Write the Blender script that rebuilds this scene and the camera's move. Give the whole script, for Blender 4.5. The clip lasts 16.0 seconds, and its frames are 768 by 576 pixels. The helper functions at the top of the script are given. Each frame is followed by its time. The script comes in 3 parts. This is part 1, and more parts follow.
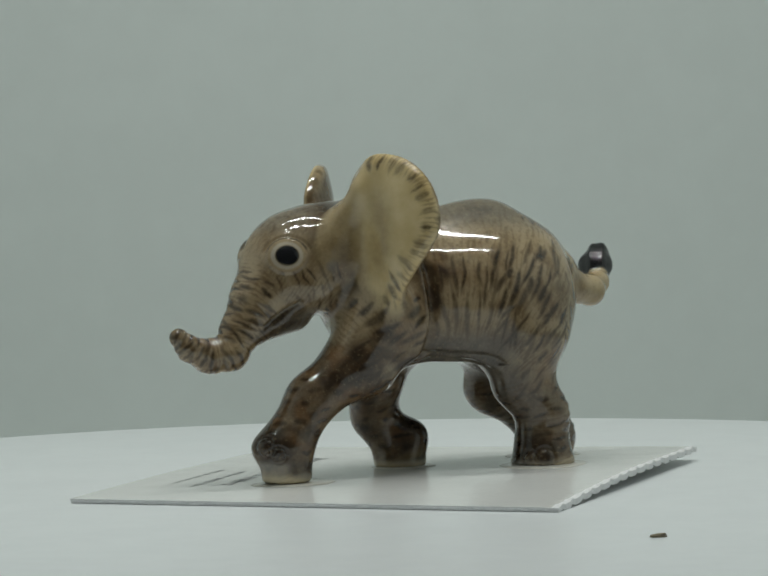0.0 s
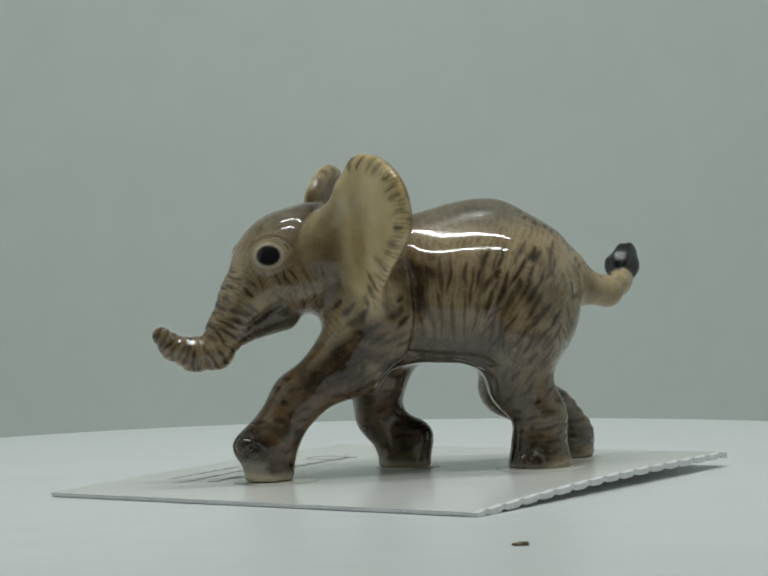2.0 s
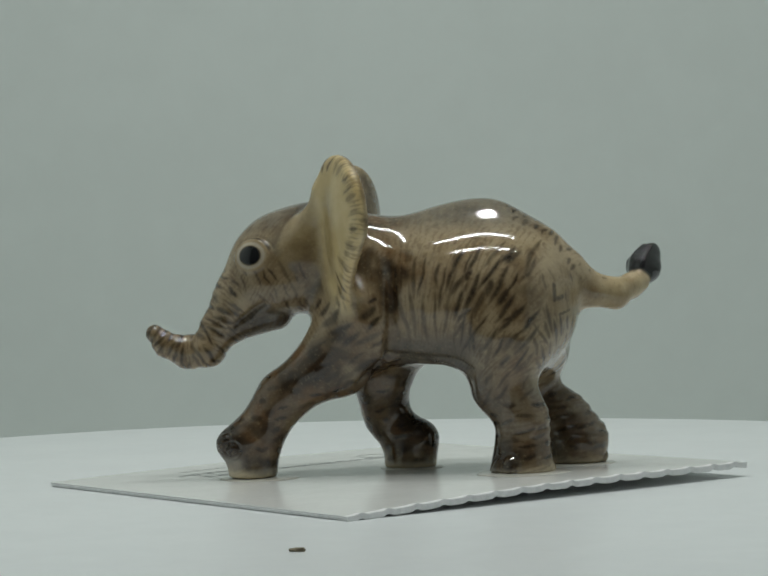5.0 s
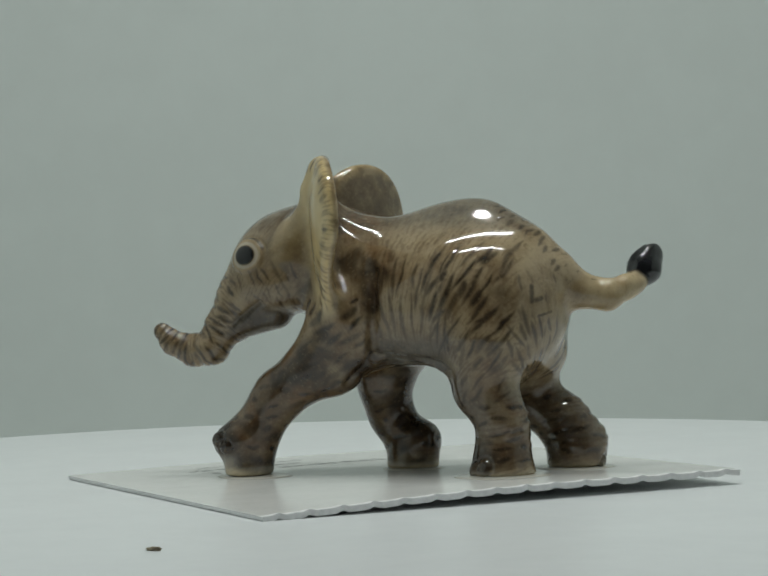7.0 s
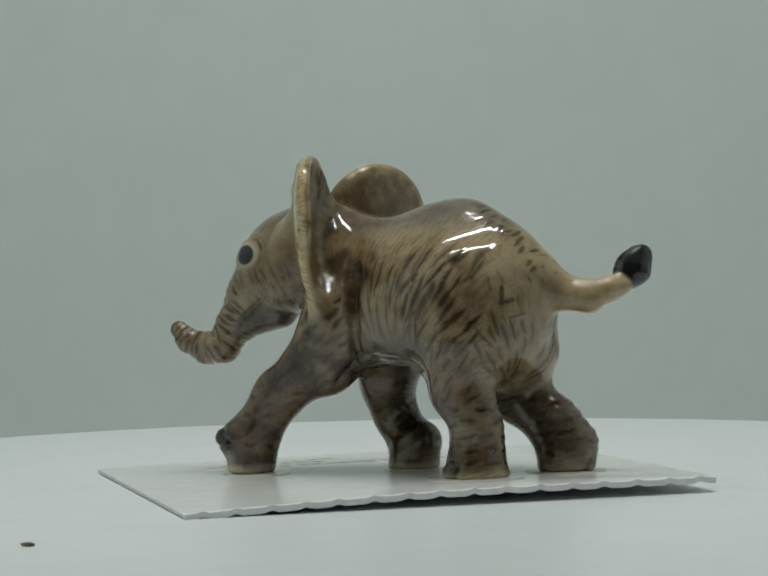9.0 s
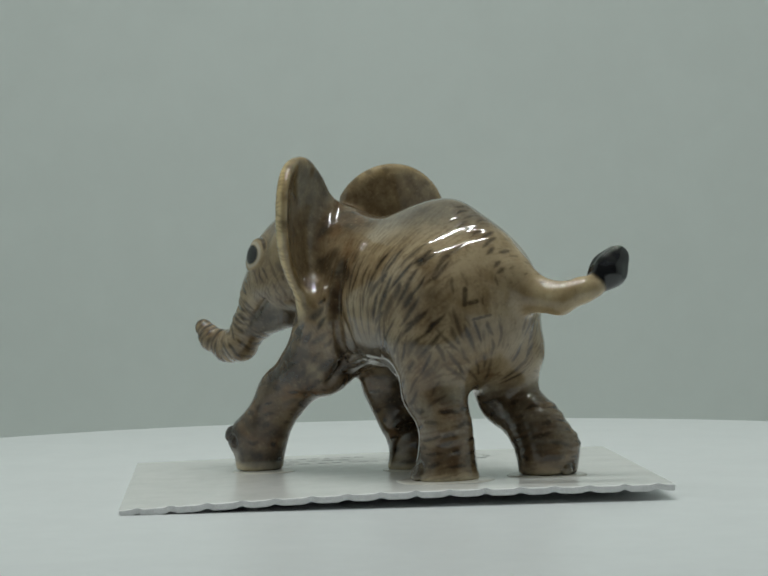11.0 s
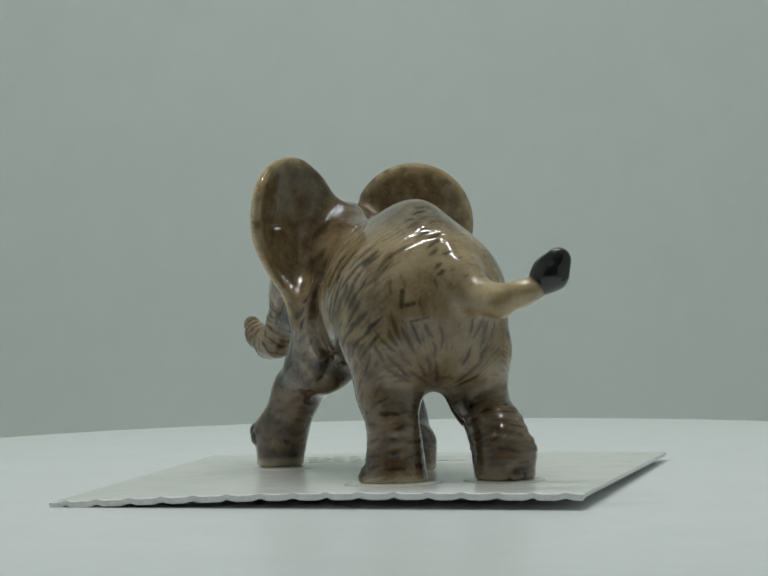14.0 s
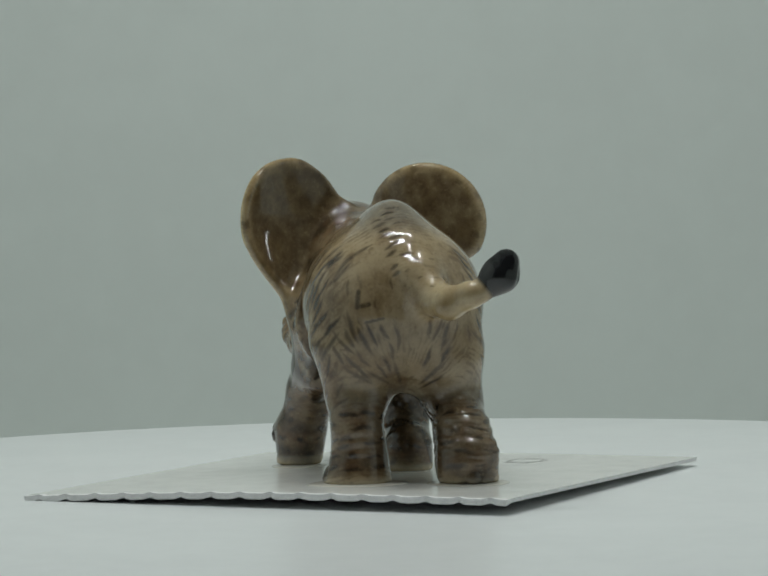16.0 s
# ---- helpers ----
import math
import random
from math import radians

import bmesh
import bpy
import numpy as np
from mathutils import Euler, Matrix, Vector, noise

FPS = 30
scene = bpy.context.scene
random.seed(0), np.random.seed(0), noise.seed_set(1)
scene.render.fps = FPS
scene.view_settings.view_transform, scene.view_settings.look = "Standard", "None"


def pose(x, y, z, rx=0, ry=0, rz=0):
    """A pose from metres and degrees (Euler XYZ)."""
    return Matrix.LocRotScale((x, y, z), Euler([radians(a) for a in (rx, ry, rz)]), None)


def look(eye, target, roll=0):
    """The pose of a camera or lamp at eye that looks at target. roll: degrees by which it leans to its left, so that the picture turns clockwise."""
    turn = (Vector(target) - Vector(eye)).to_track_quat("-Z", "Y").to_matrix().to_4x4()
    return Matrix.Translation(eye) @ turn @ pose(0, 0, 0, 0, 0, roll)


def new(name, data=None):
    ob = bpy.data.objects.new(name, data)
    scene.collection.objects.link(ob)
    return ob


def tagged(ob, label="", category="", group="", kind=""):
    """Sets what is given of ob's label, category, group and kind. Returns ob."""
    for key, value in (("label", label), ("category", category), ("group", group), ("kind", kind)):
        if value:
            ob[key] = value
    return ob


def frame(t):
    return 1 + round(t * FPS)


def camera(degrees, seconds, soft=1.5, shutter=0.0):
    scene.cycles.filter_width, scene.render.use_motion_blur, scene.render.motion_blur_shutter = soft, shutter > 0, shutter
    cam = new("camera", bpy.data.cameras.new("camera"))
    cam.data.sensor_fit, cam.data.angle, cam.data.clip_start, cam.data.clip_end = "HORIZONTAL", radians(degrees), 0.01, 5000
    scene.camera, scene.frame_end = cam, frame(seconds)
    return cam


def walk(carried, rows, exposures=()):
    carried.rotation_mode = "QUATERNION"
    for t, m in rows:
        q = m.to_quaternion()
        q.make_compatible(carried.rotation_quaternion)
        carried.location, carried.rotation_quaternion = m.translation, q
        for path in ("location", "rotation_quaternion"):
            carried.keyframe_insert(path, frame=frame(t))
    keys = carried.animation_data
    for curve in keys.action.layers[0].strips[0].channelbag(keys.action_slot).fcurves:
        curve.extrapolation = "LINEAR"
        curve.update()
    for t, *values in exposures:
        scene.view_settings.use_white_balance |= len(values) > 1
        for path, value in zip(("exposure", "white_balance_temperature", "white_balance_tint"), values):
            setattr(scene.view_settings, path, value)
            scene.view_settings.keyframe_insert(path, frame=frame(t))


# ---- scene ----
# ---- camera: it stands still before a slow turntable; all lengths below are in millimetres, times MM ----
MM = 0.001
EYE = (0.0, -300.0, 28.66)
cam = camera(16.37, 16.0, soft=1.9)
PITCH, YAW, ROLL = 1.441, 0.139, -1.257
aim = (EYE[0] + 300 * math.tan(radians(YAW)), 0.0, EYE[2] - 300 * math.tan(radians(PITCH)))
view = look([c * MM for c in EYE], [c * MM for c in aim], ROLL)
walk(cam, [(0, view), (16.0, view)])

SPIN = -6.0          # degrees a second: one turn a minute, clockwise from above
TOP = -0.55          # height of the turntable's surface
BOX_X, BOX_BACK, BOX_FRONT, BOX_FLOOR, BOX_TOP = 200.0, 215.0, -215.0, -48.0, 262.0

# ---- light: the rectangle of LED strips under the light box's roof, and a dim room ----
world = bpy.data.worlds.new("room_light")
scene.world = world
world.use_nodes = True
world.node_tree.nodes["Background"].inputs[0].default_value = (0.80, 0.90, 1.0, 1)
world.node_tree.nodes["Background"].inputs[1].default_value = 0.12
LED_STRENGTH = 187.0
scene.view_settings.exposure = 0.0


# ---- materials ----
def material(name, base, rough=0.5, spec=0.5):
    m = bpy.data.materials.new(name)
    m.use_nodes = True
    nt = m.node_tree
    p = nt.nodes["Principled BSDF"]
    p.inputs["Base Color"].default_value = (*base, 1)
    p.inputs["Roughness"].default_value = rough
    p.inputs["Specular IOR Level"].default_value = spec
    return m, nt, p


def node(nt, kind, **values):
    n = nt.nodes.new(kind)
    for key, value in values.items():
        n.inputs[key.replace("_", " ")].default_value = value
    return n


def math_node(nt, op, a, b=0.0, c=0.0, clamp=False):
    n = nt.nodes.new("ShaderNodeMath")
    n.operation, n.use_clamp = op, clamp
    for i, v in enumerate((a, b, c)):
        if isinstance(v, (int, float)):
            n.inputs[i].default_value = v
        else:
            nt.links.new(v, n.inputs[i])
    return n.outputs[0]


def mix_colour(nt, fac, a, b):
    n = nt.nodes.new("ShaderNodeMix")
    n.data_type = "RGBA"
    for i, v in ((0, fac), (6, a), (7, b)):
        if isinstance(v, (int, float)):
            n.inputs[i].default_value = v
        elif isinstance(v, tuple):
            n.inputs[i].default_value = (*v, 1)
        else:
            nt.links.new(v, n.inputs[i])
    return n.outputs[2]


def noise_of(nt, vector, scale, detail=3.0, rough=0.55, distortion=0.0):
    n = node(nt, "ShaderNodeTexNoise", Scale=scale, Detail=detail, Roughness=rough, Distortion=distortion)
    if vector is not None:
        nt.links.new(vector, n.inputs["Vector"])
    return n.outputs["Fac"]


def ramp(nt, value, low, high):
    n = nt.nodes.new("ShaderNodeMapRange")
    n.interpolation_type = "SMOOTHSTEP"
    n.inputs[1].default_value, n.inputs[2].default_value = low, high
    nt.links.new(value, n.inputs[0])
    return n.outputs[0]


def bump(nt, p, height, distance, strength=1.0):
    n = node(nt, "ShaderNodeBump", Strength=strength, Distance=distance)
    nt.links.new(height, n.inputs["Height"])
    nt.links.new(n.outputs[0], p.inputs["Normal"])


def speckled(name, base, other, rough, scale, amount=1.0, relief=0.0, spec=0.5, fine=6.0):
    """A surface of two close colours at two scales, with a fine relief."""
    m, nt, p = material(name, base, rough, spec)
    co = nt.nodes.new("ShaderNodeTexCoord").outputs["Object"]
    broad, grain = noise_of(nt, co, scale), noise_of(nt, co, scale * fine, 2.0)
    both = math_node(nt, "MULTIPLY_ADD", grain, 0.4, math_node(nt, "MULTIPLY", broad, 0.6))
    nt.links.new(mix_colour(nt, math_node(nt, "MULTIPLY", ramp(nt, both, 0.35, 0.65), amount), base, other), p.inputs["Base Color"])
    nt.links.new(math_node(nt, "MULTIPLY_ADD", broad, 0.15, rough - 0.07), p.inputs["Roughness"])
    if relief:
        bump(nt, p, grain, relief)
    return m


def glaze():
    """Hand-painted, glossy glazed pottery: tan ground, airbrushed grey and brown, dark brush strokes."""
    m, nt, p = material("painted_glaze", (0.4, 0.33, 0.23), 0.1)
    at = {}
    for key in ("brush", "ink", "wash", "fuzz", "cream", "grey", "brown", "black", "mark", "pale"):
        n = nt.nodes.new("ShaderNodeAttribute")
        n.attribute_name = key
        at[key] = n.outputs["Vector"] if key == "brush" else n.outputs["Fac"]
    co = nt.nodes.new("ShaderNodeTexCoord").outputs["Object"]
    broad = noise_of(nt, co, 260.0, 4.0)
    mid = noise_of(nt, co, 750.0, 3.0)
    fine = noise_of(nt, co, 2600.0, 2.0)
    colour = mix_colour(nt, ramp(nt, broad, 0.35, 0.7), TAN, TAN_DEEP)
    colour = mix_colour(nt, math_node(nt, "MULTIPLY", at["cream"], 1.0), colour, mix_colour(nt, ramp(nt, broad, 0.3, 0.7), CREAM, CREAM_DEEP))
    patch = math_node(nt, "MULTIPLY_ADD", mid, 1.2, -0.1, True)
    colour = mix_colour(nt, math_node(nt, "MULTIPLY", at["grey"], math_node(nt, "MULTIPLY_ADD", mid, 0.6, 0.6, True)), colour, GREY)
    colour = mix_colour(nt, math_node(nt, "MULTIPLY", at["brown"], math_node(nt, "MULTIPLY_ADD", patch, 0.8, 0.25, True)), colour, BROWN)
    # blotches of rust, near-black and bare ground where the legs were sponged
    spot = noise_of(nt, co, 230.0, 2.0, 0.5, 0.6)
    spot_b = noise_of(nt, co, 330.0, 2.0, 0.5, 0.4)
    legs = math_node(nt, "MULTIPLY", ramp(nt, at["brown"], 0.25, 0.8), math_node(nt, "SUBTRACT", 1.0, ramp(nt, at["cream"], 0.15, 0.35)))
    colour = mix_colour(nt, math_node(nt, "MULTIPLY", math_node(nt, "MULTIPLY", legs, ramp(nt, spot_b, 0.46, 0.70)), 0.55), colour, RUST)
    colour = mix_colour(nt, math_node(nt, "MULTIPLY", math_node(nt, "MULTIPLY", legs, ramp(nt, spot, 0.40, 0.62)), 0.92), colour, INK)
    colour = mix_colour(nt, math_node(nt, "MULTIPLY", math_node(nt, "MULTIPLY", legs, ramp(nt, spot, 0.42, 0.26)), 0.6), colour, TAN_DEEP)
    # fine hair lines left by a nearly dry brush
    sep = nt.nodes.new("ShaderNodeSeparateXYZ")
    nt.links.new(at["brush"], sep.inputs[0])
    waver = noise_of(nt, co, 150.0, 2.0)
    phase = math_node(nt, "MULTIPLY_ADD", waver, 1.8, sep.outputs[0])
    hair_phase = math_node(nt, "MULTIPLY_ADD", phase, 2.1, math_node(nt, "MULTIPLY", mid, 1.3))
    hair = math_node(nt, "ABSOLUTE", math_node(nt, "SUBTRACT", math_node(nt, "FRACT", hair_phase), 0.5))
    hair = ramp(nt, math_node(nt, "ADD", hair, math_node(nt, "MULTIPLY_ADD", mid, 1.6, -0.8)), 0.2, 0.6)
    colour = mix_colour(nt, math_node(nt, "MULTIPLY", math_node(nt, "MULTIPLY", hair, at["fuzz"]), 0.62, 0.0, True), colour, BROWN)
    # single brush strokes: a soft brown halo, a dark core worn thin in places
    colour = mix_colour(nt, math_node(nt, "MULTIPLY", at["wash"], math_node(nt, "MULTIPLY_ADD", mid, 0.9, 0.05, True), 0.0, True), colour, WASH)
    dry = math_node(nt, "MULTIPLY_ADD", fine, 1.0, math_node(nt, "MULTIPLY", mid, 0.9))
    ink = math_node(nt, "MULTIPLY", at["ink"], math_node(nt, "MULTIPLY_ADD", dry, 0.9, 0.05, True), 0.0, True)
    ink = math_node(nt, "MAXIMUM", ink, math_node(nt, "MULTIPLY", at["mark"], math_node(nt, "MULTIPLY_ADD", mid, 0.9, 0.25, True)))
    colour = mix_colour(nt, ink, colour, INK)
    # pale rubs and dark specks in the glaze
    colour = mix_colour(nt, math_node(nt, "MULTIPLY", ramp(nt, fine, 0.56, 0.72), 0.1), colour, CREAM)
    colour = mix_colour(nt, math_node(nt, "MULTIPLY", ramp(nt, fine, 0.44, 0.30), math_node(nt, "MULTIPLY_ADD", at["cream"], -0.18, 0.18, True)), colour, INK)
    colour = mix_colour(nt, at["pale"], colour, PALE)
    colour = mix_colour(nt, at["black"], colour, BLACK)
    nt.links.new(colour, p.inputs["Base Color"])
    p.inputs["Coat Weight"].default_value = 1.0
    p.inputs["Coat Roughness"].default_value = 0.07
    p.inputs["Roughness"].default_value = 0.5
    p.inputs["Specular IOR Level"].default_value = 0.0
    p.inputs["Coat IOR"].default_value = 1.62
    height = math_node(nt, "MULTIPLY_ADD", math_node(nt, "MULTIPLY", ink, -1.0), 0.7, math_node(nt, "MULTIPLY_ADD", mid, 0.6, math_node(nt, "MULTIPLY_ADD", broad, 1.3, math_node(nt, "MULTIPLY", fine, 0.12))))
    bump(nt, p, height, 0.00006)
    return m


TAN, TAN_DEEP = (0.42, 0.325, 0.195), (0.245, 0.17, 0.088)
WASH = (0.115, 0.062, 0.028)
CREAM, CREAM_DEEP = (0.72, 0.57, 0.31), (0.60, 0.45, 0.21)
RUST, PALE = (0.20, 0.095, 0.034), (0.62, 0.61, 0.55)
GREY, BROWN, INK, BLACK = (0.13, 0.125, 0.112), (0.095, 0.054, 0.024), (0.022, 0.014, 0.008), (0.012, 0.012, 0.013)
GLAZE = glaze()
WHITE_WALL = speckled("white_nylon", (0.73, 0.775, 0.755), (0.71, 0.753, 0.733), 0.7, 30, relief=0.00005)
WHITE_DISC = speckled("white_plastic", (0.81, 0.84, 0.85), (0.78, 0.81, 0.82), 0.34, 60)
WHITE_CARD = speckled("coated_card", (0.86, 0.86, 0.84), (0.82, 0.82, 0.80), 0.17, 300, relief=0.00002)
RAW_EDGE = speckled("torn_paper", (0.92, 0.92, 0.92), (0.82, 0.83, 0.83), 0.8, 1200, relief=0.00012)
GLUE = speckled("dried_glue", (0.74, 0.72, 0.66), (0.66, 0.63, 0.56), 0.15, 500)
PRINT = speckled("grey_print", (0.10, 0.11, 0.11), (0.42, 0.43, 0.43), 0.5, 1500)
CRUMB = speckled("brown_crumb", (0.36, 0.31, 0.20), (0.16, 0.13, 0.08), 0.7, 1500, relief=0.0002)
BOARD = speckled("strip_board", (0.80, 0.80, 0.78), (0.74, 0.74, 0.72), 0.5, 200)
TABLE_WOOD = speckled("table_laminate", (0.36, 0.35, 0.33), (0.30, 0.29, 0.28), 0.5, 6)
ROOM_PAINT = speckled("room_paint", (0.55, 0.56, 0.55), (0.50, 0.51, 0.50), 0.8, 2)


def led_material():
    m, nt, p = material("led_glow", (0.9, 0.9, 0.9), 0.4)
    p.inputs["Emission Color"].default_value = (0.965, 1.0, 0.965, 1)
    p.inputs["Emission Strength"].default_value = LED_STRENGTH
    return m


LED = led_material()


# ---- mesh helpers ----
def mesh_object(name, bm, mat, parent=None, smooth=False):
    me = bpy.data.meshes.new(name)
    bm.to_mesh(me)
    bm.free()
    me.materials.append(mat)
    if smooth:
        me.polygons.foreach_set("use_smooth", [True] * len(me.polygons))
    ob = new(name, me)
    ob.parent = parent
    return ob


def part(name, bm, mat, parent, label="", smooth=False):
    return tagged(mesh_object(name, bm, mat, parent, smooth), label)


def block(bm, x0, x1, y0, y1, z0, z1, bevel=0.0):
    """A box between limits in millimetres, with rounded edges."""
    made = bmesh.ops.create_cube(bm, size=1.0)["verts"]
    for v in made:
        v.co = Vector(((x0 + x1) / 2 + v.co.x * (x1 - x0), (y0 + y1) / 2 + v.co.y * (y1 - y0), (z0 + z1) / 2 + v.co.z * (z1 - z0))) * MM
    if bevel:
        edges = list({e for v in made for e in v.link_edges})
        bmesh.ops.bevel(bm, geom=edges, offset=bevel * MM, segments=2, affect="EDGES", profile=0.5)
    return bm


def lathe(bm, profile, steps=96):
    """Turns a profile of (radius, height) in millimetres about the z axis."""
    rings = []
    for r, z in profile:
        rings.append([bm.verts.new((r * MM * math.cos(2 * math.pi * i / steps), r * MM * math.sin(2 * math.pi * i / steps), z * MM)) for i in range(steps)])
    for a, b in zip(rings, rings[1:]):
        for i in range(steps):
            bm.faces.new((a[i], a[(i + 1) % steps], b[(i + 1) % steps], b[i]))
    bm.faces.new(rings[-1])
    bm.faces.new(rings[0][::-1])
    bmesh.ops.recalc_face_normals(bm, faces=bm.faces)
    return bm


# ---- the light box and the room ----
def build_setting():
    t = 6.0
    x, yb, yf, z0, z1 = BOX_X, BOX_BACK, BOX_FRONT, BOX_FLOOR, BOX_TOP
    box = [("wall_back", (-x - t, x + t, yb, yb + t, z0, z1), "white cloth back wall of the light box"),
           ("wall_left", (-x - t, -x, yf, yb, z0, z1), "white cloth side wall of the light box"),
           ("wall_right", (x, x + t, yf, yb, z0, z1), "white cloth side wall of the light box"),
           ("ceiling", (-x - t, x + t, yf, yb + t, z1, z1 + t), "white cloth roof of the light box"),
           ("floor", (-x - t, x + t, yf, yb + t, z0 - t, z0), "white cloth floor of the light box")]
    for name, lim, label in box:
        tagged(mesh_object(name, block(bmesh.new(), *lim), WHITE_WALL), label, "wall", kind="structure")
    tagged(mesh_object("table_top", block(bmesh.new(), -800, 800, -700, 500, z0 - t - 30, z0 - t, 3), TABLE_WOOD),
           "plain grey table top under the light box", "table", kind="structure")
    room = [("wall_south", (-1800, 1800, -1900, -1850, -800, 1700)), ("wall_north", (-1800, 1800, 1500, 1550, -800, 1700)),
            ("wall_west", (-1850, -1800, -1900, 1550, -800, 1700)), ("wall_east", (1800, 1850, -1900, 1550, -800, 1700)),
            ("room_floor", (-1850, 1850, -1900, 1550, -850, -800))]
    for name, lim in room:
        tagged(mesh_object(name, block(bmesh.new(), *lim), ROOM_PAINT), "plain pale wall of a dim room", "wall", kind="structure")


LED_Y0, LED_Y1, LED_X = -56.0, 30.0, 88.0


def led_strip(length, m):
    """A narrow board under the roof with a row of square diodes."""
    top = tagged(new("led_strip"), "white LED strip with a row of bright square diodes", "lamp", "LED strips under the roof")
    part("board", block(bmesh.new(), -length / 2, length / 2, -5, 5, -2, 0, 0.4), BOARD, top)
    bm = bmesh.new()
    n = int(length / 7.5)
    for i in range(n):
        c = (i - (n - 1) / 2) * length / n
        block(bm, c - 2.3, c + 2.3, -1.6, 1.6, -2.9, -2.0)
    for f in bm.faces:
        f.material_index = 0 if f.normal.z < -0.5 or f.calc_center_median().z < -2.89 * MM else 1
    row = tagged(part("diodes", bm, LED, top, "glowing white diodes"), kind="stuff")
    row.data.materials.append(BOARD)
    top.matrix_basis = m
    return top


def build_lights():
    z = (BOX_TOP) * MM
    for y in (LED_Y0, LED_Y1):
        led_strip(2 * LED_X, pose(0, y * MM, z))


# ---- the turntable ----
def build_turntable():
    R = 92.0
    top = tagged(new("turntable"), "round white plastic display turntable turning slowly", "turntable")
    part("disc", lathe(bmesh.new(), [(R - 2.5, TOP - 9), (R - 0.5, TOP - 8.4), (R, TOP - 7.5), (R, TOP - 1.0), (R - 0.3, TOP - 0.35), (R - 1.0, TOP)], 160), WHITE_DISC, top, smooth=False)
    part("base", lathe(bmesh.new(), [(R - 8, BOX_FLOOR), (R - 6, BOX_FLOOR + 1), (R - 7, BOX_FLOOR + 30), (R - 9, TOP - 9.05)], 96), WHITE_DISC, top)
    return top


# ---- the card under the figurine ----
CARD_A, CARD_B, CARD_C = Vector((-33.1, -17.6)), Vector((17.3, -36.9)), Vector((37.4, 16.2))
CARD_U = (CARD_B - CARD_A).normalized()
CARD_V = (CARD_C - CARD_B).normalized()
CARD_W, CARD_H, CARD_T = (CARD_B - CARD_A).length, (CARD_C - CARD_B).length, 0.45


def card_lift(u, v):
    """Height of the card's underside over the turntable: it curls up away from one straight edge, most along the deckled one."""
    a, b = min(max(u / CARD_W, 0), 1), min(max(v / CARD_H, 0), 1)
    return 0.05 + 1.15 * math.sin(min(b * 1.5, 1.0) * math.pi / 2) * (0.45 + 0.55 * a)


def card_point(u, v, lift=0.0):
    p = CARD_A + CARD_U * u + CARD_V * v
    return Vector((p.x, p.y, TOP + card_lift(u, v) + lift)) * MM


def card_at(x, y):
    d = Vector((x, y)) - CARD_A
    return d.dot(CARD_U), d.dot(CARD_V)


def build_card():
    top = tagged(new("display_card"), "square white glossy card with a deckled edge, slightly curled", "card")
    bm = bmesh.new()
    nu, nv = 72, 260
    grid = []
    for j in range(nv + 1):
        row = []
        for i in range(nu + 1):
            u, v = CARD_W * i / nu, CARD_H * j / nv
            v += 0.12 * (noise.noise((u * 0.9, 0, 4)) if j in (0, nv) else 0)
            row.append((u, v))
        grid.append(row)

    def edge(u, v):
        """How far the deckled edge stands out and how it rises at its notches."""
        w = max(0.0, 1 - (CARD_W - u) / 1.5)
        f = (v / 3.55 + 0.08 * noise.noise((0, v * 0.4, 1))) % 1.0 - 0.5
        s = math.exp(-(f / 0.15) ** 2)
        return w * (0.06 - 0.10 * s + 0.12 * noise.noise((3, v * 1.3, 2))), w * (0.17 * s - 0.05 + 0.04 * noise.noise((7, v * 1.7, 5)))

    up, down = [], []
    for j_row, row in enumerate(grid):
        a, b = [], []
        for u, v in row:
            out, dip = edge(u, v)
            fuzz = 0.05 * noise.noise((u * 2, v * 2, 0)) if u < 0.1 else 0
            a.append(bm.verts.new(card_point(u + out + fuzz, v, CARD_T + dip)))
            foot = -0.12 if j_row in (0, nv) else 0.0
            b.append(bm.verts.new(card_point(u + out * 0.9 + fuzz + (0.12 if u < 0.1 else 0), v + (foot if j_row else -foot), dip * 1.3 - 0.16 * max(0.0, 1 - (CARD_W - u) / 1.5))))
        up.append(a)
        down.append(b)
    for j in range(nv):
        for i in range(nu):
            bm.faces.new((up[j][i], up[j][i + 1], up[j + 1][i + 1], up[j + 1][i])).material_index = int(i >= nu - 1)
            bm.faces.new((down[j][i], down[j + 1][i], down[j + 1][i + 1], down[j][i + 1]))
        for i, s in ((0, 1), (nu, -1)):
            q = (up[j][i], up[j + 1][i], down[j + 1][i], down[j][i])
            bm.faces.new(q[::s]).material_index = 1
    for i in range(nu):
        for j, s in ((0, -1), (nv, 1)):
            q = (up[j][i], up[j][i + 1], down[j][i + 1], down[j][i])
            bm.faces.new(q[::s]).material_index = 1
    bmesh.ops.recalc_face_normals(bm, faces=bm.faces)
    body = part("sheet", bm, WHITE_CARD, top)
    body.data.materials.append(RAW_EDGE)
    for u, start, stop, tall in ((5.6, 14.0, 27.0, 0.35), (9.0, 11.5, 24.5, 0.55), (12.4, 13.0, 40.5, 0.75)):
        part("print_line", print_bars(u, start, stop, tall), PRINT, top, "line of small grey print")
    part("print_oval", print_ring(9.8, 39.6, 2.4, 2.2), PRINT, top, "thin grey printed oval")
    return top


